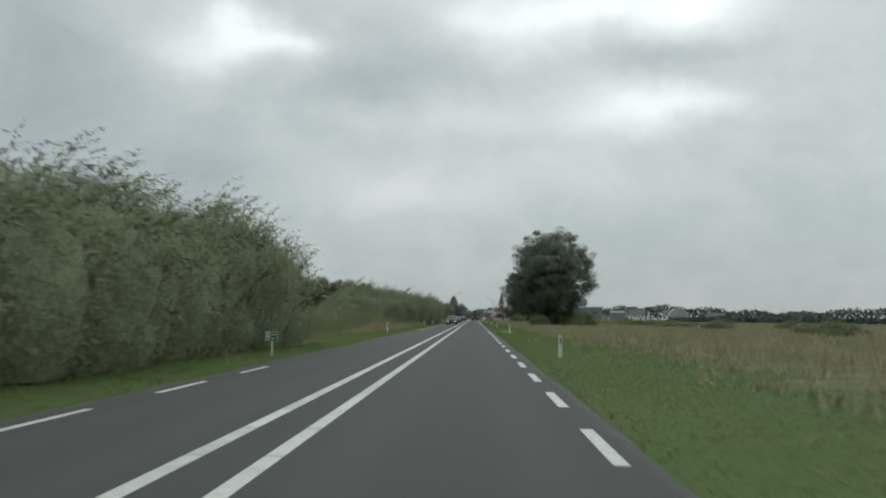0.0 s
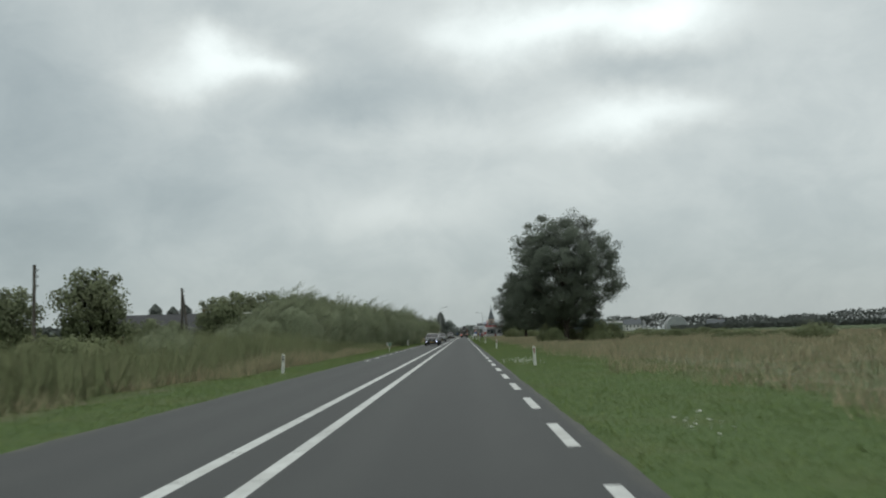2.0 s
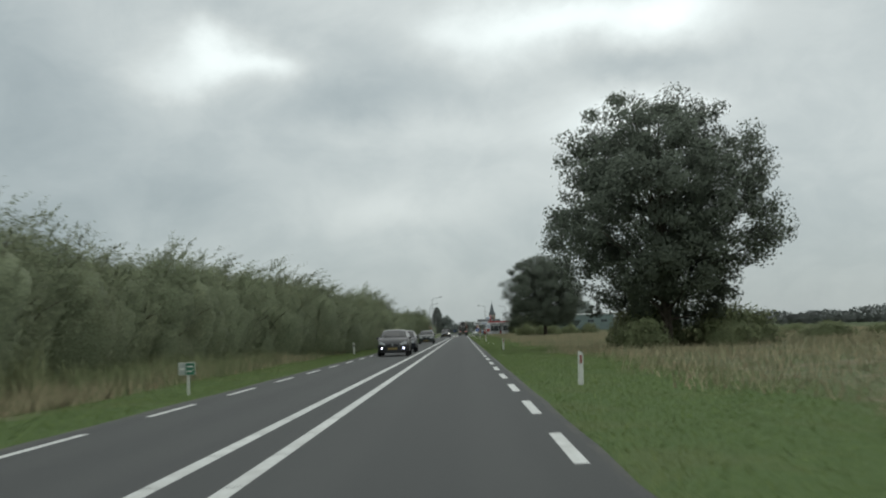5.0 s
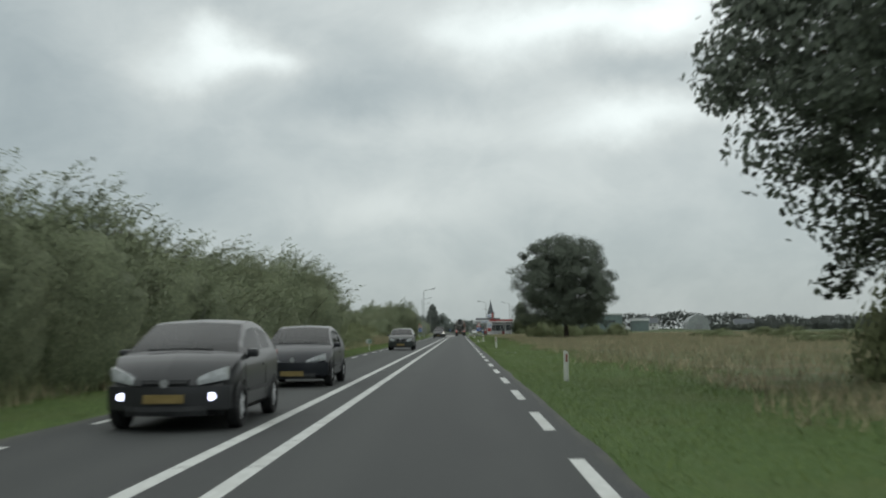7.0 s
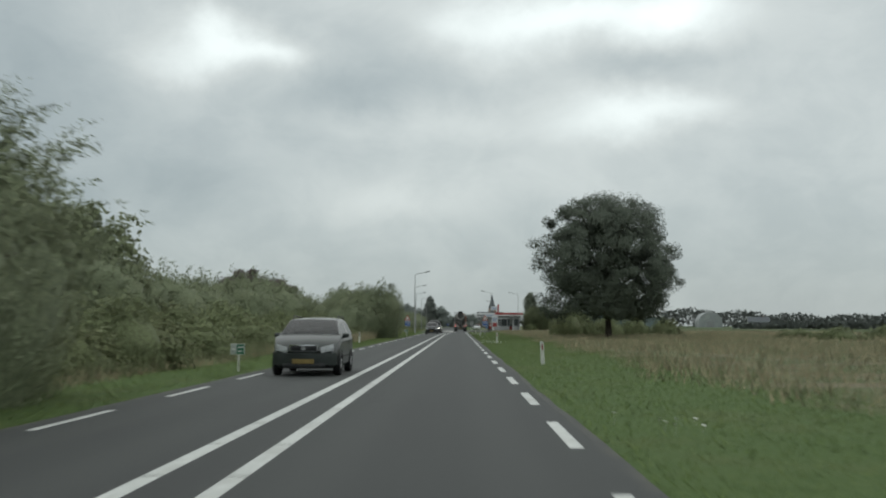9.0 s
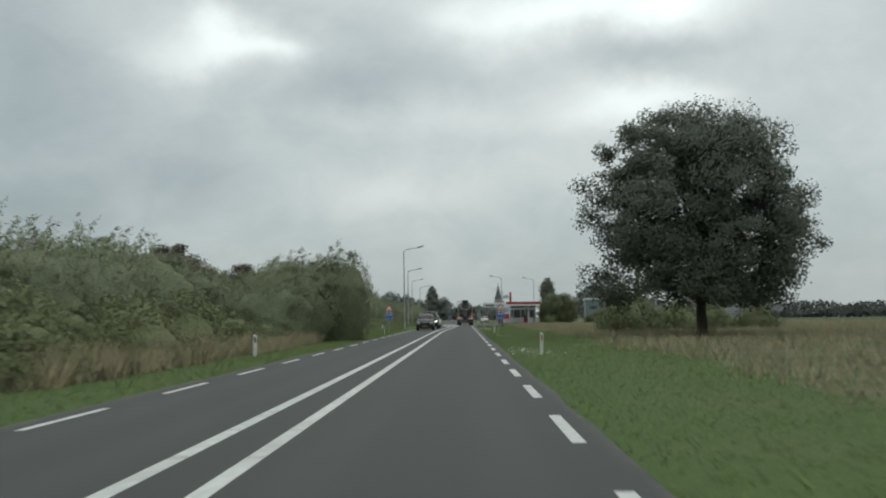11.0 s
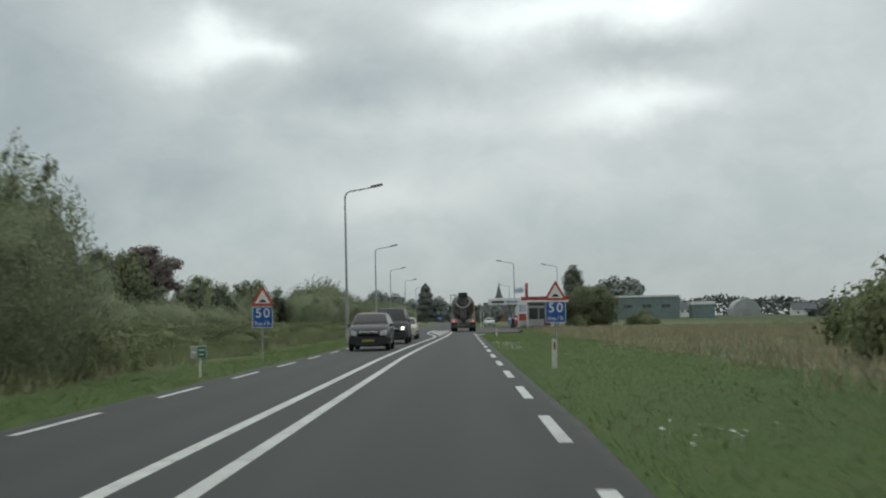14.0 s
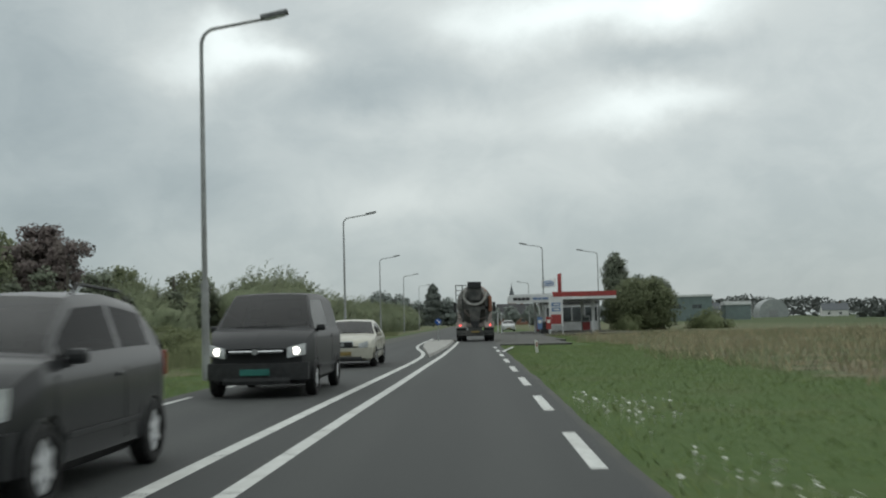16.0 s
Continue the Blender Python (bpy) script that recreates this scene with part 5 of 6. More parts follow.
part("roof_rim", slab(-16.2, 16.2, -12.4, 12.4, 8.904, 9.7, 0.05), CANOPY_WHITE, hall, "white roof rim")
for k in range(16):
    part("cladding_rib", slab(-15.5 + 2.0 * k, -15.35 + 2.0 * k, -12.12, -12.0, 0.1, 8.5), CLADDING, hall)
for k in range(4):
    part("window", slab(-14 + 7.5 * k, -10.5 + 7.5 * k, -12.06, -11.98, 4.6, 6.0), SHOP_GLASS, hall)
annex = thing("white_annex", "small white flat-roofed shed beside the teal hall", "building", pose(98.5, 748.0, -0.15, 0, 0, -4))
part("wall", slab(-4.5, 4.5, -5, 5, 0, 5.6), CLADDING, annex)
part("roof_rim", slab(-4.8, 4.8, -5.3, 5.3, 5.604, 6.9, 0.05), CANOPY_WHITE, annex)

# an arched barn far across the fields
barn = thing("arched_barn", "pale grey arched barn far across the fields", "building", pose(205.0, 1090.0, -0.15, 0, 0, -5))
part("shell", prism([(-9.5, 0), (9.5, 0)] + [(9.5 * math.cos(a), 4.0 + 8.5 * math.sin(a)) for a in (math.pi * k / 14 for k in range(15))], -12, 12), SHEET, barn, smooth=False)
part("door", slab(-3, 3, -12.08, -11.98, 0, 5.0), SIGN_GREY, barn)

# the church
church = thing("church", "brick church with a tall slate spire above the village", "church", pose(27.5, 1100.0, -0.15))
part("tower", slab(-3.0, 3.0, -3.0, 3.0, 0, 15.5), PALE_BRICK, church)
bm = bmesh.new()
bmesh.ops.create_cone(bm, cap_ends=True, segments=8, radius1=3.0, radius2=0.08, depth=11.6, matrix=pose(0, 0, 21.3, 0, 0, 22.5))
spire = part("spire", bm, SLATE, church, "grey slate spire")
part("cross", block(slab(-0.08, 0.08, -0.08, 0.08, 27.0, 28.6), -0.5, 0.5, -0.08, 0.08, 27.9, 28.1), GRIME, spire)
for s in (-1, 1):
    part("pinnacle", prism([(s * 2.6 - 0.45, 15.5), (s * 2.6 + 0.45, 15.5), (s * 2.6, 18.2)], -2.9, -2.1), SLATE, church)
part("louvre", slab(-0.8, 0.8, -3.08, -2.98, 10.8, 13.6), SLATE, church)
nave_v = [(-5, 3, 0), (5, 3, 0), (5, 26, 0), (-5, 26, 0), (-5, 3, 7), (5, 3, 7), (5, 26, 7), (-5, 26, 7)]
part("nave", mesh_of("nave", nave_v, [(0, 1, 5, 4), (1, 2, 6, 5), (2, 3, 7, 6), (3, 0, 4, 7)], BRICKWORK), None, church)
part("nave_roof", prism([(-5.4, 6.8), (5.4, 6.8), (0, 13)], 2.9, 26.3), SLATE, church)

# ---------------------------------------------------------------- petrol station
canopy = thing("petrol_canopy", "flat petrol station canopy with red and white fascia", "canopy", pose(0, 0, 0))
part("roof_slab", slab(4.6, 14.6, 452.3, 470.0, 3.45, 4.05), CANOPY_WHITE, canopy)
part("red_fascia", slab(8.2, 14.7, 452.16, 452.29, 3.66, 4.16), CANOPY_RED, canopy, "red fascia")
part("white_band", slab(8.2, 14.7, 452.14, 452.29, 3.38, 3.652), CANOPY_WHITE, canopy)
front = part("sign_fascia", slab(3.7, 8.19, 451.4, 452.29, 3.10, 3.92, 0.02), CANOPY_WHITE, canopy, "white projecting sign box")
for x, w in ((4.15, 0.42), (4.62, 0.36), (5.02, 0.36), (5.44, 0.38)):
    part("dark_bar", slab(x, x + w, 451.36, 451.398, 3.36, 3.64), SIGN_BLACK, front)
for x, w in ((6.15, 0.5), (6.72, 0.3), (7.1, 0.62)):
    part("blue_bar", slab(x, x + w, 451.36, 451.398, 3.40, 3.60), PANEL_BLUE, front)
for x, y in ((7.2, 455.0), (12.6, 455.0), (7.2, 466.0), (12.6, 466.0)):
    part("column", slab(x - 0.16, x + 0.16, y - 0.16, y + 0.16, -0.02, 3.46), CANOPY_WHITE, canopy)
for x in (7.4, 12.4):
    pump = thing("fuel_pump", "red and grey fuel pump under the canopy", "fuel pump", pose(x, 460.5, -0.012), "fuel pumps")
    part("cabinet", slab(-0.45, 0.45, -0.28, 0.28, 0, 1.75, 0.03), SIGN_GREY, pump)
    part("front_panel", slab(-0.42, 0.42, -0.30, -0.281, 0.15, 1.0), CANOPY_RED, pump)
    part("display", slab(-0.3, 0.3, -0.30, -0.281, 1.15, 1.5), SHOP_GLASS, pump)
    part("plinth", slab(-0.7, 0.7, -0.9, 0.9, -0.05, 0.0), CONCRETE, pump)
shop = thing("petrol_kiosk", "low white petrol kiosk with dark windows", "building", pose(0, 0, 0))
part("wall", slab(8.6, 15.2, 473.0, 482.0, -0.1, 3.2), CANOPY_WHITE, shop)
part("roof", slab(8.4, 15.4, 472.8, 482.2, 3.204, 3.5), GRIME, shop)
for k in range(4):
    part("window", slab(9.0 + 1.55 * k, 10.4 + 1.55 * k, 472.94, 472.99, 1.1, 2.8), SHOP_GLASS, shop)
part("door", slab(6.4 + 2.3, 6.4 + 2.32, 474.0, 475.2, -0.05, 2.2), SHOP_GLASS, shop)
pylon = thing("price_sign", "tall white price sign with blue and red panels", "sign", pose(7.95, 444.8, -0.14))
part("frame", block(block(slab(-0.66, -0.56, -0.12, 0.12, -0.3, 3.5), 0.56, 0.66, -0.12, 0.12, -0.3, 3.5), -0.555, 0.555, -0.11, 0.11, 0.95, 3.45), CANOPY_WHITE, pylon)
for z in (2.25, 2.72):
    panel = part("price_panel", slab(-0.42, 0.42, -0.135, -0.112, z, z + 0.36), PANEL_BLUE, pylon, "pale blue panel")
    part("price_bar", slab(-0.25, 0.3, -0.142, -0.136, z + 0.12, z + 0.25), SIGN_WHITE, panel)
part("red_panel", slab(-0.48, 0.48, -0.135, -0.112, 1.05, 1.95), CANOPY_RED, pylon, "red panel")
flag = thing("flagpole", "white flagpole with a narrow red banner", "flag", pose(9.25, 453.0, -0.012))
part("pole", tube(bmesh.new(), [(0, 0, 0), (0, 0, 6.05)], [0.05, 0.03], 8), CANOPY_WHITE, flag)


def cloth(x0, x1, z0, z1, wave, mat, name, parent):
    verts, faces, n = [], [], 9
    for k in range(n):
        f = k / (n - 1)
        for z in (z0, z1):
            verts.append((x0 + (x1 - x0) * f, wave * math.sin(f * 6.0 + z), z + 0.12 * f))
        if k:
            faces.append((2 * k - 2, 2 * k, 2 * k + 1, 2 * k - 1))
    me = mesh_of(name, verts, faces, mat, True)
    ob = part(name, me, None, parent)
    ob.modifiers.new("thickness", "SOLIDIFY").thickness = 0.01


cloth(-0.42, -0.04, 3.9, 6.0, 0.05, CANOPY_RED, "banner", flag)
flag2 = thing("flagpole", "white flagpole with a white flag in the wind", "flag", pose(9.0, 458.0, -0.012))
part("pole", tube(bmesh.new(), [(0, 0, 0), (0, 0, 5.9)], [0.05, 0.03], 8), CANOPY_WHITE, flag2)
cloth(-1.5, -0.04, 4.75, 5.65, 0.10, CANOPY_WHITE, "flag_cloth", flag2)
ring = [(-0.75 + 0.52 * math.cos(2 * math.pi * k / 24), -0.15, 5.26 + 0.24 * math.sin(2 * math.pi * k / 24)) for k in range(25)]
part("emblem", block(tube(bmesh.new(), ring, 0.045, 5, False), -1.08, -0.42, -0.18, -0.14, 5.20, 5.32), PANEL_BLUE, flag2, "blue oval emblem")
for k, (x, y) in enumerate(((6.0, 438.5), (6.75, 438.0))):
    ob = thing("station_board", "small red and blue notice board at the forecourt", "sign", pose(x, y, -0.012), "forecourt boards")
    part("post", tube(bmesh.new(), [(0, 0.03, -0.05), (0, 0.03, 1.7)], 0.03, 6), GALVANISED, ob)
    part("board", slab(-0.22, 0.22, -0.02, 0.0, 0.5, 1.6, 0.01), CANOPY_RED if k else PANEL_BLUE, ob)
    part("notice", slab(-0.14, 0.14, -0.026, -0.021, 1.05, 1.35), SIGN_WHITE, ob)
bin_box = thing("waste_container", "dark waste container beside the price sign", "container", pose(7.0, 448.0, -0.012))
part("body", slab(-0.5, 0.5, -0.4, 0.4, 0, 1.1, 0.05), TRIM, bin_box)
part("lid", slab(-0.53, 0.53, -0.43, 0.43, 1.102, 1.18, 0.02), TRIM, bin_box)
for x in (2.8, 3.2):
    ob = thing("white_post", "pale slim post beside the forecourt entrance", "post", pose(x, 462.0, -0.012), "forecourt posts")
    part("shaft", tube(bmesh.new(), [(0, 0, -0.05), (0, 0, 2.2), (0, 0, 2.28)], [0.07, 0.06, 0.02], 8), CANOPY_WHITE, ob)

# ---------------------------------------------------------------- vehicles


def wheel(parent, x, y, r, width, rim_mat=None, spokes=6):
    """A wheel on the side x of a vehicle: tyre, with a rim and spokes of its own."""
    side = 1 if x > 0 else -1
    prof = [(-width / 2, r * 0.66), (-width / 2, r * 0.9), (-width * 0.36, r), (width * 0.36, r), (width / 2, r * 0.9), (width / 2, r * 0.66)]
    bm, n, rings = bmesh.new(), 28, []
    for k in range(n):
        a = 2 * math.pi * k / n
        rings.append([bm.verts.new((x + u, y + math.cos(a) * q, r + math.sin(a) * q)) for u, q in prof])
    for k in range(n):
        for j in range(len(prof) - 1):
            bm.faces.new((rings[k][j], rings[k][j + 1], rings[(k + 1) % n][j + 1], rings[(k + 1) % n][j]))
    tyre = part("wheel", bm, RUBBER, parent, "black tyre", smooth=True)
    bm = bmesh.new()
    face = x + side * width * 0.34
    disc(bm, (x + side * width * 0.16, y, r), (1, 0, 0), r * 0.69, 0.02, 24)
    for k in range(spokes):
        a = 2 * math.pi * k / spokes
        block(bm, face - 0.012, face + 0.012, y - 0.035, y + 0.035, r, r + r * 0.62, 0, None)
        bm.verts.ensure_lookup_table()
        for v in bm.verts[-8:]:
            dy, dz = v.co.y - y, v.co.z - r
            v.co.y, v.co.z = y + dy * math.cos(a) - dz * math.sin(a), r + dy * math.sin(a) + dz * math.cos(a)
    disc(bm, (face, y, r), (1, 0, 0), r * 0.17, 0.04, 12)
    for q0 in (0.64,):
        tube(bm, [(face - 0.02 * side, y + math.cos(a) * r * q0, r + math.sin(a) * r * q0) for a in (2 * math.pi * k / 24 for k in range(25))], 0.018, 6, False)
    part("rim", bm, rim_mat or RIM, tyre, "silver spoked rim")


def loft(stations, tags):
    """Skins cross-sections (half outlines, mirrored) and sorts the faces by tag. Returns meshes' verts and faces by tag."""
    count = len(stations[0][1])
    verts, faces = [], {}
    for y, half in stations:
        verts += [(x, y, z) for x, z in half] + [(-x, y, z) for x, z in half]
    for i in range(len(stations) - 1):
        for j in range(count - 1):
            for s in (0, 1):
                a, b = i * 2 * count + s * count + j, (i + 1) * 2 * count + s * count + j
                f = (a, a + 1, b + 1, b) if s else (a, b, b + 1, a + 1)
                faces.setdefault(tags(i, j), []).append(f)
    for i, flip in ((0, True), (len(stations) - 1, False)):
        base = i * 2 * count
        for j in range(count - 1):
            f = (base + j, base + count + j, base + count + j + 1, base + j + 1)
            faces.setdefault("body", []).append(f[::-1] if flip else f)
    return verts, faces


def car(name, label, x, y, paint, length, width, height, bonnet, belt, hood_y, roof_y, roof_end, tail_y, base, wheels, wheel_r, plate, grille, lamps, lit=False, category="car", panel_van=False, rails=False, taper=0.5, plate_z=0.19):
    """A car that faces -y. bonnet: height of its nose and of the foot of the windscreen; hood_y, roof_y, roof_end, tail_y: where windscreen, roof and rear window begin and end."""
    ob = thing(name, label, category, pose(x, y, 0.0))
    w, nose, cowl = width / 2, bonnet[0] - 0.05, bonnet[1]

    def top(t):
        if t < hood_y:
            f = t / hood_y
            return nose + (cowl - nose) * (1 - (1 - f) ** 1.8)
        if t < roof_y:
            return cowl + (height - 0.06 - cowl) * (((t - hood_y) / (roof_y - hood_y)) ** 0.86)
        if t < roof_end:
            f = (t - roof_y) / (roof_end - roof_y)
            return height - 0.06 + 0.06 * math.sin(math.pi * f) - 0.04 * f
        f = min(1.0, (t - roof_end) / max(0.01, tail_y - roof_end))
        return height - 0.10 - (height - 0.10 - belt[1]) * f ** 1.3

    def sill(t):
        return belt[0] + (belt[1] - belt[0]) * t / length

    def arch(t):
        """The lower edge of the side: it rises over the wheels."""
        opening = wheel_r + 0.055
        for wy in wheels:
            if abs(t - wy) < opening:
                return wheel_r - 0.03 + math.sqrt(opening ** 2 - (t - wy) ** 2)
        return 0.0

    marks = {0.0, 0.05, 0.16, 0.4, hood_y * 0.6, hood_y - 0.02, hood_y + 0.02, (hood_y + roof_y) / 2, roof_y - 0.03, roof_y + 0.05, (roof_y + roof_end) / 2 - 0.05, (roof_y + roof_end) / 2 + 0.05, roof_end - 0.05, roof_end + 0.03,
             min(tail_y, length - 0.12) - 0.03, length - 0.10, length - 0.02, length}
    for wy in wheels:
        marks |= {wy + (wheel_r + 0.055) * q for q in (-1.001, -0.97, -0.82, -0.5, -0.17, 0.17, 0.5, 0.82, 0.97, 1.001)}
    marks = sorted(m for m in marks if 0 <= m <= length)
    marks = [m for k, m in enumerate(marks) if k == 0 or m - marks[k - 1] > 0.004]
    stations = []
    for t in marks:
        ends = min(1.0, (t + 0.02) / 0.55), min(1.0, (length - t + 0.02) / 0.4)
        pinch = (0.80 + 0.20 * ends[0] ** 0.55) * (0.88 + 0.12 * ends[1] ** 0.6)
        wide = w * pinch
        low = base + (0.14 * (1 - min(1, t / 0.25)) + 0.12 * (1 - min(1, (length - t) / 0.3)))
        low = max(low, arch(t))
        hi = top(t)
        if t <= 0.05:
            hi = nose - 0.10 + t * 1.4
        if t >= length - 0.02:
            hi = min(hi, belt[1] - 0.05)
        line = min(sill(t), hi - 0.03)
        cab = max(0.0, (hi - line) / (height - belt[0]))
        roof_w = wide * (1 - 0.25 * cab)
        edge = max(line + 0.01, hi - 0.075)
        rail = roof_w * (0.985 if cab > 0.3 else 1.0)
        foot = min(low + 0.10, line - 0.12) if arch(t) else low + 0.10
        flank = max(foot + 0.02, (base + line) * 0.5)
        stations.append((t, [(0, low), (wide * 0.82, low), (wide * (1.0 if arch(t) else 0.97), max(low + 0.012, foot) if not arch(t) else low + 0.012), (wide * 1.0, max(low + 0.03, flank)), (wide * 1.006, max(low + 0.045, line - 0.16)), (wide * 0.985, max(low + 0.06, line - 0.06)), (wide * 0.95, max(low + 0.07, line)),
                             (wide * 0.95 + (rail - wide * 0.95) * 0.08, line + (edge - line) * 0.08), (wide * 0.95 + (rail - wide * 0.95) * 0.90, line + (edge - line) * 0.90), (rail, edge), (roof_w * 0.92, hi - 0.02), (roof_w * 0.55, hi), (0, hi + 0.012)]))
    ys = [s[0] for s in stations]

    def tags(i, j):
        mid = (ys[i] + ys[i + 1]) / 2
        if hood_y + 0.03 < mid < roof_y and j >= 10:
            return "windscreen"
        if roof_end + 0.02 < mid < tail_y - 0.04 and j >= 10 and not panel_van:
            return "rear_window"
        if j == 7 and hood_y + 0.25 < mid < roof_end + 0.02 and abs(mid - (roof_y + roof_end) / 2) > 0.05 and (not panel_van or mid < roof_y + 0.9):
            return "side_window"
        return "body"

    def swept(px, py):
        return py + 0.30 * min(1.0, abs(px) / w) ** 2.4 * max(0.0, 1 - py / 1.3) - 0.16 * min(1.0, abs(px) / w) ** 3 * max(0.0, (py - length + 0.6) / 0.6)

    def bar(x0, x1, z0, z1, y0, y1, steps=10, slope=0.0, taper=0.0):
        """A strip across the nose that follows its curve; with a taper it narrows towards the middle of the car."""
        bm, rings = bmesh.new(), []
        for k in range(steps + 1):
            px = x0 + (x1 - x0) * k / steps
            up = slope * abs(px)
            reach = (abs(px) - min(abs(x0), abs(x1))) / max(abs(abs(x1) - abs(x0)), 0.01)
            top_z = z1 - taper * (z1 - z0) * (1 - min(1.0, max(0.0, reach)) ** 0.6)
            rings.append([bm.verts.new((px, swept(px, py), pz + up)) for py, pz in ((y0, z0), (y0 - 0.012, (z0 + top_z) / 2), (y0, top_z), (y1, top_z), (y1, z0))])
        for a, b in zip(rings, rings[1:]):
            for k in range(5):
                bm.faces.new((a[k], b[k], b[(k + 1) % 5], a[(k + 1) % 5]))
        bm.faces.new(rings[0][::-1]), bm.faces.new(rings[-1])
        bmesh.ops.recalc_face_normals(bm, faces=bm.faces)
        return bm

    verts, faces = loft(stations, tags)
    verts = [(vx, swept(vx, vy), vz) for vx, vy, vz in verts]
    sides = faces.pop("side_window", [])
    for f in sides:
        at = [verts[v] for v in f]
        mid = sum(p[1] for p in at) / 4
        key = "side_window", at[0][0] > 0, mid < (roof_y + roof_end) / 2
        faces.setdefault(key, []).append(f)
    for tag in list(faces):
        plain = tag if isinstance(tag, str) else tag[0]
        mat = paint if tag == "body" else SIDE_GLASS if plain == "side_window" else WINDOW
        used = sorted({v for f in faces[tag] for v in f})
        back = {v: k for k, v in enumerate(used)}
        part(plain, mesh_of(plain, [verts[v] for v in used], [tuple(back[v] for v in f) for f in faces[tag]], mat, True), None, ob)
    part("cabin", slab(-w * 0.78, w * 0.78, hood_y + 0.05, roof_end, base + 0.1, belt[0] - 0.02), CABIN, ob, "dark seats and dashboard")
    for sx in (-0.36, 0.36):
        part("seat", block(slab(sx * width * 0.55 - 0.24, sx * width * 0.55 + 0.24, roof_y + 0.35, roof_y + 0.52, belt[0] - 0.1, belt[0] + 0.18, 0.05), sx * width * 0.55 - 0.13, sx * width * 0.55 + 0.13, roof_y + 0.38, roof_y + 0.50, belt[0] + 0.22, belt[0] + 0.42, 0.04), CABIN, ob)
    for wy in wheels:
        for s in (-1, 1):
            lip = [(s * (w * 1.0 - 0.004), wy + math.cos(q) * (wheel_r + 0.052), wheel_r - 0.03 + math.sin(q) * (wheel_r + 0.052)) for q in (math.pi * k / 14 for k in range(15))]
            part("wheel_arch", tube(bmesh.new(), lip, 0.012, 5), paint, ob, smooth=True)
            wheel(ob, s * (w - 0.075), wy, wheel_r, 0.19)
    part("underbody", slab(-w * 0.66, w * 0.66, 0.30, length - 0.30, base + 0.02, belt[0] - 0.22), CABIN, ob, "dark underbody")
    # seams, handles and a rubbing strip along the doors
    door_a, door_b = hood_y + 0.12, (roof_y + roof_end) / 2 + 0.03
    for s in (-1, 1):
        for sy in (door_a, door_b):
            part("door_seam", slab(s * w * 1.003 - 0.003, s * w * 1.003 + 0.003, sy - 0.006, sy + 0.006, base + 0.16, belt[0] - 0.08), TRIM, ob)
        part("door_handle", slab(s * w * 1.012 - 0.014, s * w * 1.012 + 0.014, door_b - 0.26, door_b - 0.08, belt[0] - 0.15, belt[0] - 0.115, 0.008), paint, ob)
        part("rubbing_strip", slab(s * w * 1.008 - 0.008, s * w * 1.008 + 0.008, wheels[0] + wheel_r + 0.12, wheels[1] - wheel_r - 0.12, base + 0.27, base + 0.32, 0.004), TRIM, ob)
    part("aerial", tube(bmesh.new(), [(0, roof_y + 0.12, height - 0.03), (0, roof_y + 0.36, height + 0.16)], [0.006, 0.003], 5), TRIM, ob)
    lz, lw, lh, lx = lamps
    lz -= 0.05
    for s in (-1, 1):
        a, b = sorted((s * (lx - lw / 2), s * (lx + lw / 2)))
        head = part("headlamp", bar(a, b, lz - lh / 2 - 0.18 * lx, lz + lh / 2 - 0.18 * lx, -0.012, 0.16, 8, 0.18, taper), HEADLAMP, ob, "clear headlamp")
        bm = disc(bmesh.new(), (s * lx, swept(lx, -0.03), lz), (0, 1, 0), lh * 0.32, 0.02, 14)
        part("bulb", bm, LIT if lit == "high" else LENS, head, "lit lamp" if lit == "high" else "")
        if lit == "low":
            part("running_lamp", disc(bmesh.new(), (s * lx, swept(lx, -0.058), base + 0.27), (0, 1, 0), 0.05, 0.02, 14), RUNNING, ob, "lit running lamp")
        mirror = part("mirror", slab(s * (w + 0.05) - 0.085, s * (w + 0.05) + 0.085, hood_y + 0.34, hood_y + 0.45, belt[0] - 0.01, belt[0] + 0.11, 0.045), paint, ob)
        part("mirror_foot", slab(s * (w - 0.06) - 0.06, s * (w - 0.06) + 0.06, hood_y + 0.36, hood_y + 0.42, belt[0] - 0.03, belt[0] + 0.03), TRIM, mirror)
        part("tail_lamp", slab(s * (w * 0.82) - 0.08, s * (w * 0.82) + 0.08, length - 0.06, length + 0.005, belt[1] - 0.30, belt[1] - 0.05, 0.02), REFLECTOR, ob)
    part("front_bumper", bar(-w * 0.95, w * 0.95, base + 0.10, base + 0.40, -0.045, 0.12, 16), paint if not panel_van else TRIM, ob, smooth=True)
    part("lower_intake", bar(-w * 0.62, w * 0.62, base + 0.03, base + 0.15, -0.062, 0.0), TRIM, ob, "black lower intake")
    part("number_plate", slab(-0.26, 0.26, -0.078, -0.060, base + plate_z, base + plate_z + 0.11, 0.004), plate, ob, "plain plate")
    gw, gh, gz, gmat = grille
    gz -= 0.04
    if gw:
        outer = part("grille", bar(-gw / 2, gw / 2, gz - gh / 2, gz + gh / 2, -0.018, 0.06), gmat, ob, "bright grille surround")
        part("grille_mesh", bar(-gw / 2 + 0.025, gw / 2 - 0.025, gz - gh / 2 + 0.02, gz + gh / 2 - 0.02, -0.024, -0.02), TRIM, outer)
    part("badge", disc(bmesh.new(), (0, -0.042, gz), (0, 1, 0), 0.055, 0.012, 18), SIGN_GREY, ob, "round grey badge")
    part("wiper", tube(bmesh.new(), [(-w * 0.55, hood_y - 0.02, cowl + 0.035), (0, hood_y, cowl + 0.045), (w * 0.5, hood_y + 0.01, cowl + 0.04)], 0.012, 5), TRIM, ob)
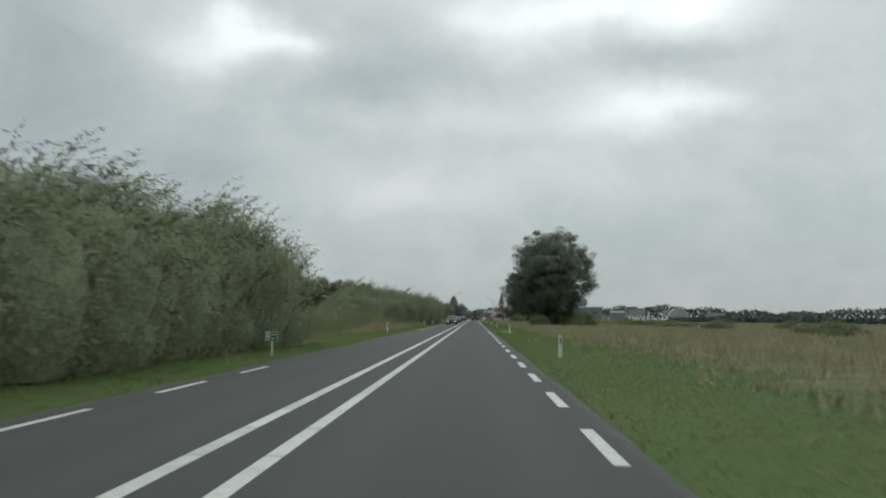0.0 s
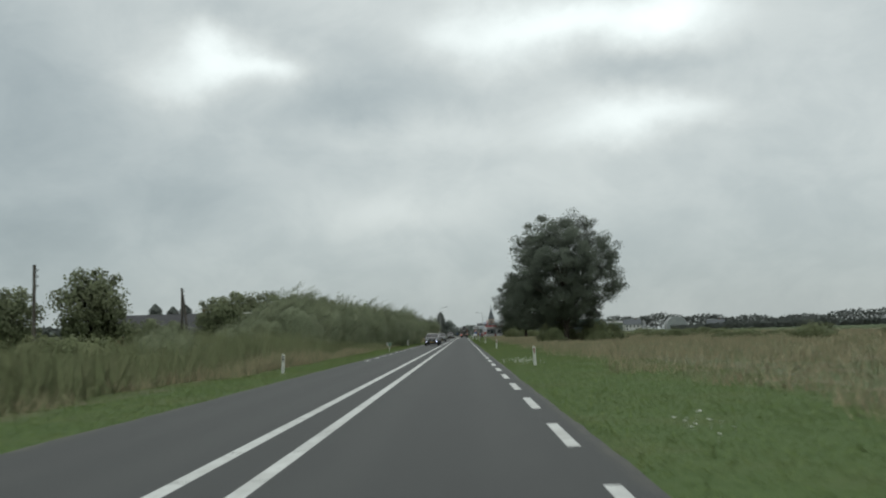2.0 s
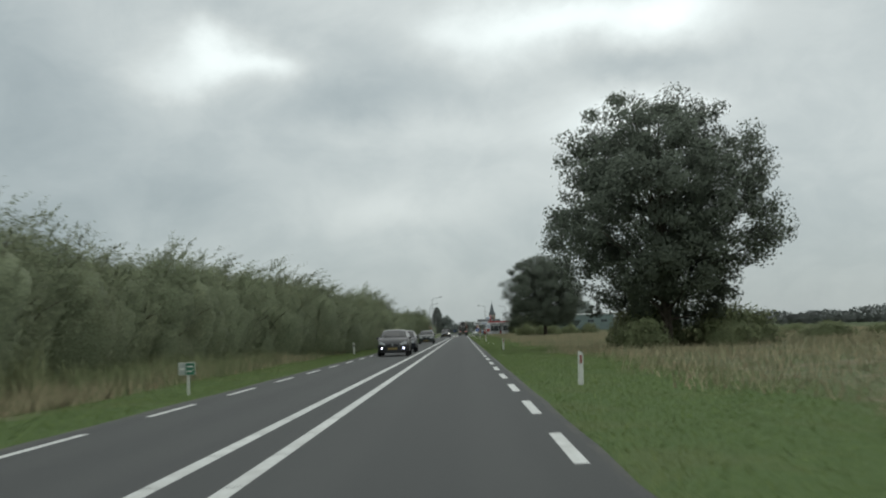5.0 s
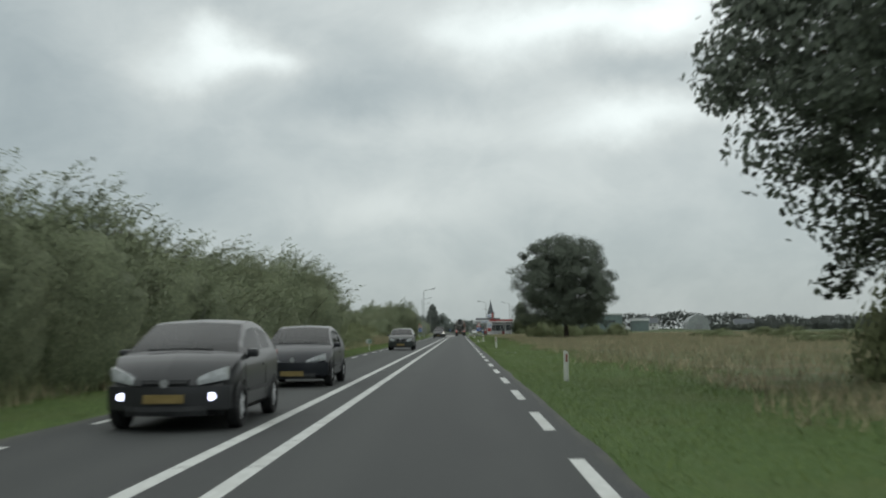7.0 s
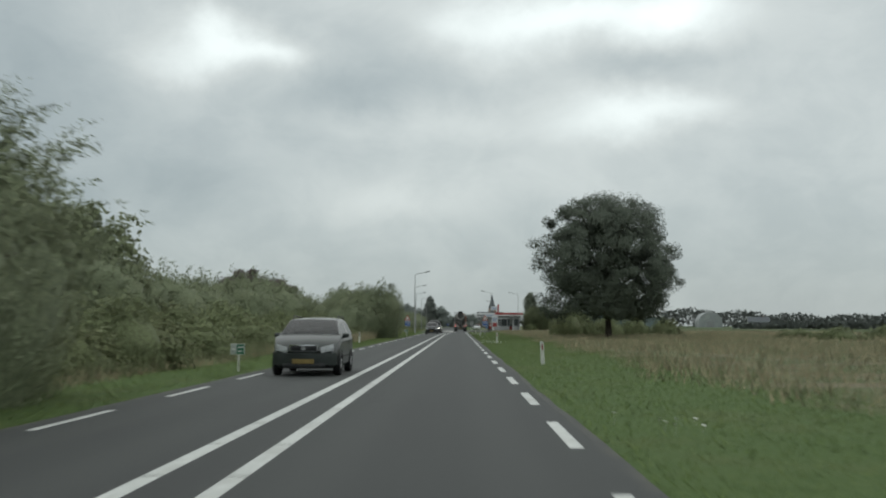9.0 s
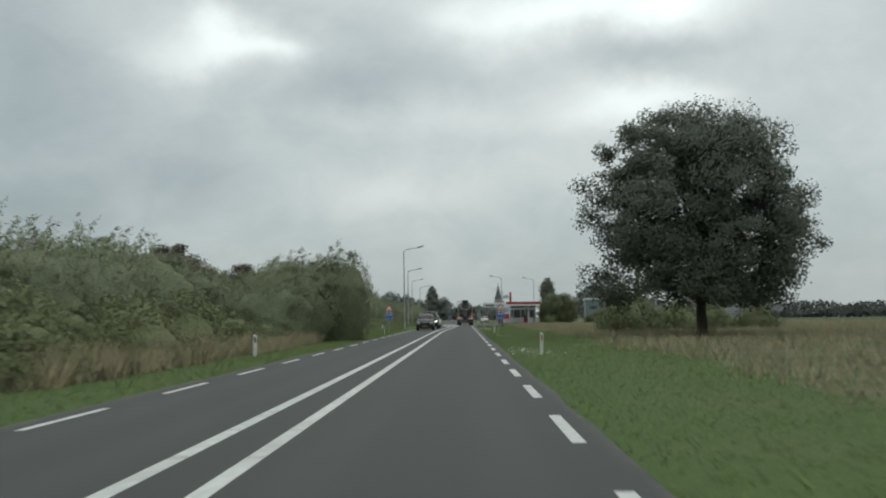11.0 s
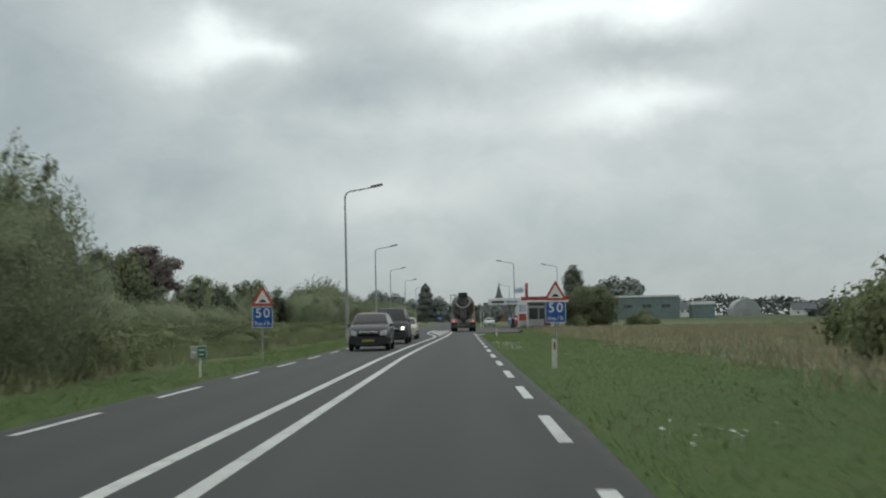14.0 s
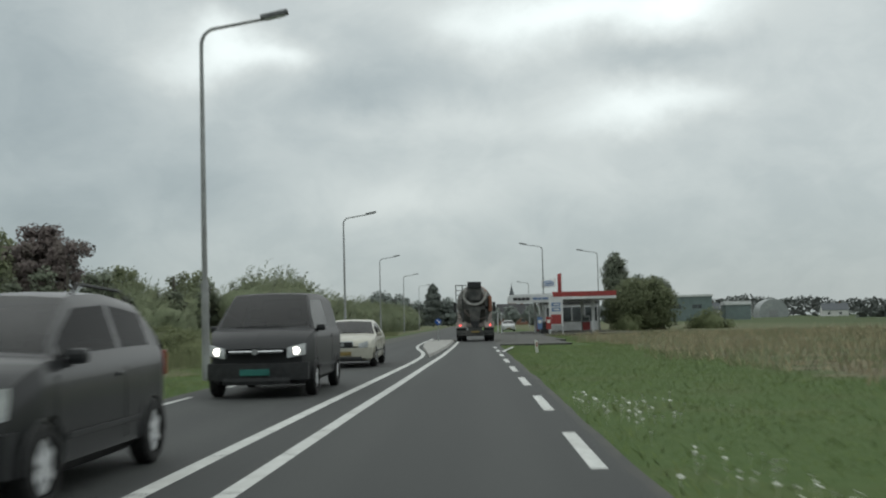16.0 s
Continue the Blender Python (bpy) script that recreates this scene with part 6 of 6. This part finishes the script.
    if rails:
        for s in (-1, 1):
            part("roof_rail", tube(bmesh.new(), [(s * w * 0.70, roof_y + 0.2, height - 0.06), (s * w * 0.70, roof_y + 0.4, height + 0.03), (s * w * 0.70, roof_end - 0.2, height - 0.0), (s * w * 0.70, roof_end, height - 0.09)], 0.016, 6), TRIM, ob)
    return ob


def paint(name, c, coat=0.18, rough=0.30, metal=0.0):
    return material(name, tuple(v * 0.92 for v in c), tuple(v * 1.08 for v in c), 3.0, rough, tuple(v * 0.8 + 0.012 for v in c), 0.9, 0.5, metal=metal, coat=coat, spec=0.25)


LANE = -3.78
car("hatchback_car", "dark grey hatchback with lit headlamps on the road", LANE, 171.5, paint("paint_grey", (0.030, 0.031, 0.033)), 3.95, 1.68, 1.47, (0.74, 1.00), (0.93, 1.02), 0.85, 1.80, 3.10, 3.75, 0.18, (0.72, 3.2), 0.30, PLATE, (0.6, 0.09, 0.66, TRIM), (0.76, 0.34, 0.17, 0.58), lit="low", taper=0.5)
car("hatchback_car", "dark blue-black three-door hatchback on the road", LANE - 0.05, 182.3, paint("paint_midnight", (0.014, 0.016, 0.021)), 3.83, 1.65, 1.43, (0.68, 0.95), (0.90, 0.98), 0.95, 1.85, 2.95, 3.62, 0.17, (0.70, 3.14), 0.29, PLATE, (0.0, 0.1, 0.66, TRIM), (0.70, 0.42, 0.15, 0.52), taper=0.62, plate_z=0.09)
car("estate_car", "dark green-grey estate car with chrome grille on the road", LANE - 0.1, 228.3, paint("paint_moss", (0.034, 0.040, 0.038)), 4.22, 1.65, 1.45, (0.76, 1.00), (0.93, 1.00), 1.05, 1.85, 3.65, 4.12, 0.17, (0.78, 3.24), 0.30, PLATE, (0.68, 0.17, 0.72, CHROME), (0.72, 0.30, 0.16, 0.56), rails=True, taper=0.15, plate_z=0.14)
car("minivan_car", "dark grey compact people carrier with chrome grille bar", LANE - 0.05, 349.0, paint("paint_graphite", (0.026, 0.027, 0.029)), 4.05, 1.69, 1.62, (0.86, 1.10), (1.02, 1.10), 0.85, 1.70, 3.30, 3.90, 0.18, (0.72, 3.35), 0.31, PLATE, (0.72, 0.09, 0.80, CHROME), (0.80, 0.27, 0.22, 0.62), rails=True, taper=0.2)
car("delivery_van", "dark grey panel van with lit headlamps on the road", LANE, 361.0, paint("paint_slate", (0.026, 0.027, 0.029), 0.05, 0.45), 4.89, 1.90, 1.95, (1.02, 1.22), (1.18, 1.20), 0.80, 1.60, 4.55, 4.85, 0.22, (0.90, 3.90), 0.33, PLATE_GREEN, (0.95, 0.05, 0.86, CHROME), (0.88, 0.30, 0.20, 0.70), lit="high", category="van", panel_van=True, taper=0.1)
car("saloon_car", "pale beige-white saloon car with dark bumper on the road", LANE, 373.6, paint("paint_ivory", (0.40, 0.39, 0.33)), 4.80, 1.80, 1.44, (0.78, 0.98), (0.92, 0.98), 1.40, 2.15, 3.45, 4.15, 0.18, (0.85, 3.68), 0.32, PLATE, (0.62, 0.20, 0.72, CHROME), (0.72, 0.26, 0.18, 0.60), taper=0.2)

car("parked_car", "small white car parked at the forecourt entrance", 4.5, 478.0, paint("paint_white", (0.55, 0.56, 0.56)), 3.7, 1.62, 1.40, (0.72, 0.97), (0.90, 0.98), 0.85, 1.7, 2.95, 3.5, 0.17, (0.70, 3.0), 0.29, PLATE, (0.5, 0.08, 0.62, TRIM), (0.70, 0.32, 0.15, 0.52))

# the concrete mixer truck
mixer = thing("concrete_mixer_truck", "grimy concrete mixer truck with striped drum on the road", "truck", pose(0.18, 412.6, 0.0))
part("chassis", block(block(slab(-0.45, 0.45, 0.1, 8.2, 0.62, 0.92), -1.2, 1.2, 0.0, 0.14, 0.55, 0.72), -0.55, 0.55, 0.16, 0.5, 0.35, 0.6), GRIME, mixer, "grimy steel frame")
for y in (1.3, 2.65, 6.4, 7.6):
    rear = y < 3
    for s in (-1, 1):
        for k in range(2 if rear else 1):
            wheel(mixer, s * (1.08 - 0.34 * k), y, 0.52, 0.29, GRIME, 8)
for s in (-1, 1):
    guard = part("mudguard", prism([(s * 0.62, 0.90), (s * 1.25, 0.90), (s * 1.25, 1.28), (s * 0.62, 1.28)], -0.02, 0.06), GUARD, mixer, "pale lamp panel")
    part("tail_lamp", disc(bmesh.new(), (s * 0.98, -0.035, 1.06), (0, 1, 0), 0.055, 0.03, 14), TAIL_LIT, guard, "lit red lamp")
    part("flap", slab(s * 0.94 - 0.30, s * 0.94 + 0.30, 0.50, 0.53, 0.25, 0.9), RUBBER, mixer, "black mud flap")
part("number_plate", slab(-0.26, 0.26, -0.03, -0.005, 0.58, 0.69), PLATE, mixer, "plain plate")
part("underrun_bar", slab(-1.15, 1.15, -0.02, 0.08, 0.40, 0.50, 0.02), GRIME, mixer)
# drum: a tilted body of revolution with a raised spiral
prof = [(0.0, 0.50), (0.12, 0.62), (0.7, 0.95), (1.4, 1.16), (2.4, 1.22), (3.4, 1.15), (4.4, 0.85), (4.7, 0.5), (4.72, 0.0)]
n, dv, df = 32, [], []
for u, r in prof:
    dv += [(math.cos(2 * math.pi * k / n) * r, u, math.sin(2 * math.pi * k / n) * r) for k in range(n)]
for i in range(len(prof) - 1):
    df += [(i * n + k, i * n + (k + 1) % n, (i + 1) * n + (k + 1) % n, (i + 1) * n + k) for k in range(n)]
tilt = pose(0, 0.95, 2.95, -12, 0, 0)
me = mesh_of("drum", dv, df, DRUM, True)
me.transform(tilt)
drum = part("drum", me, None, mixer, "dirty grey drum")


def drum_radius(u):
    return float(np.interp(u, [p[0] for p in prof], [p[1] for p in prof]))


for start, mat, name in ((0.0, DRUM_ORANGE, "orange_stripe"), (math.pi, GUARD, "pale_stripe")):
    sv, sf = [], []
    for k in range(61):
        u = 0.15 + 3.9 * k / 60
        a = start + k / 60 * 4.6
        for du, lift in ((-0.16, 0.008), (0.16, 0.008)):
            r = drum_radius(u + du) + lift
            sv.append((math.cos(a) * r, u + du, math.sin(a) * r))
        if k:
            sf.append((2 * k - 2, 2 * k - 1, 2 * k + 1, 2 * k))
    me = mesh_of(name, sv, sf, mat, True)
    me.transform(tilt)
    part(name, me, None, drum)
part("side_flash", slab(0.92, 1.14, 0.9, 3.6, 1.95, 3.0, 0.1), DRUM_ORANGE, mixer, "orange side shield", smooth=True)
bm = bmesh.new()
block(bm, -0.45, 0.45, 0.30, 1.05, 3.50, 3.92, 0.03)
part("hopper", bm, TRIM, mixer, "black loading hopper")
part("hopper_front", prism([(-0.34, 2.72), (0.34, 2.72), (0.52, 3.495), (-0.52, 3.495)], 0.42, 0.60), GRIME, mixer, "grimy trapezoid hopper plate")
part("drum_mouth", disc(bmesh.new(), (0, 0.93, 2.96), (0, 1, -0.2), 0.60, 0.10, 28), GRIME, mixer, "grimy drum mouth ring")
part("collar", tube(bmesh.new(), [(math.cos(a) * 0.74, 0.50 + 0.10 * math.sin(a), 3.10 + math.sin(a) * 0.70) for a in (math.pi * 0.94 + math.pi * 1.12 * k / 16 for k in range(17))], 0.085, 8), CONCRETE, mixer, "grey curved collar")
part("rear_stand", block(block(slab(-0.85, -0.70, 0.55, 0.75, 0.9, 3.0), 0.70, 0.85, 0.55, 0.75, 0.9, 3.0), -0.85, 0.85, 0.55, 0.75, 2.1, 2.3), GRIME, mixer)
part("chute", prism([(-0.30, 1.35), (0.30, 1.35), (0.40, 2.25), (-0.40, 2.25)], 0.10, 0.32), GRIME, mixer, "folded discharge chute")
part("chute_tip", prism([(-0.24, 0.95), (0.24, 0.95), (0.28, 1.345), (-0.28, 1.345)], 0.02, 0.2), TRIM, mixer)
bm = bmesh.new()
for x in (-1.22, -0.80):
    tube(bm, [(x, 0.45, 0.95), (x, 0.45, 3.72)], 0.03, 6)
for z in np.arange(1.2, 3.7, 0.31):
    tube(bm, [(-1.22, 0.45, z), (-0.80, 0.45, z)], 0.02, 5)
tube(bm, [(-1.22, 0.45, 3.72), (-1.22, 1.1, 3.72), (-0.5, 1.1, 3.72)], 0.03, 6)
part("ladder", bm, GRIME, mixer)
part("cab", slab(-1.22, 1.22, 6.3, 8.3, 0.9, 2.75, 0.12), GUARD, mixer, "pale grimy cab", smooth=True)
part("cab_window", slab(-1.0, 1.0, 6.28, 6.31, 2.1, 2.7), WINDOW, mixer)
for s in (-1, 1):
    part("mirror", slab(s * 1.42 - 0.10, s * 1.42 + 0.10, 7.9, 8.0, 2.0, 2.7, 0.03), TRIM, mixer)
    part("mirror_arm", tube(bmesh.new(), [(s * 1.2, 8.0, 2.75), (s * 1.42, 7.95, 2.66)], 0.02, 5), TRIM, mixer)
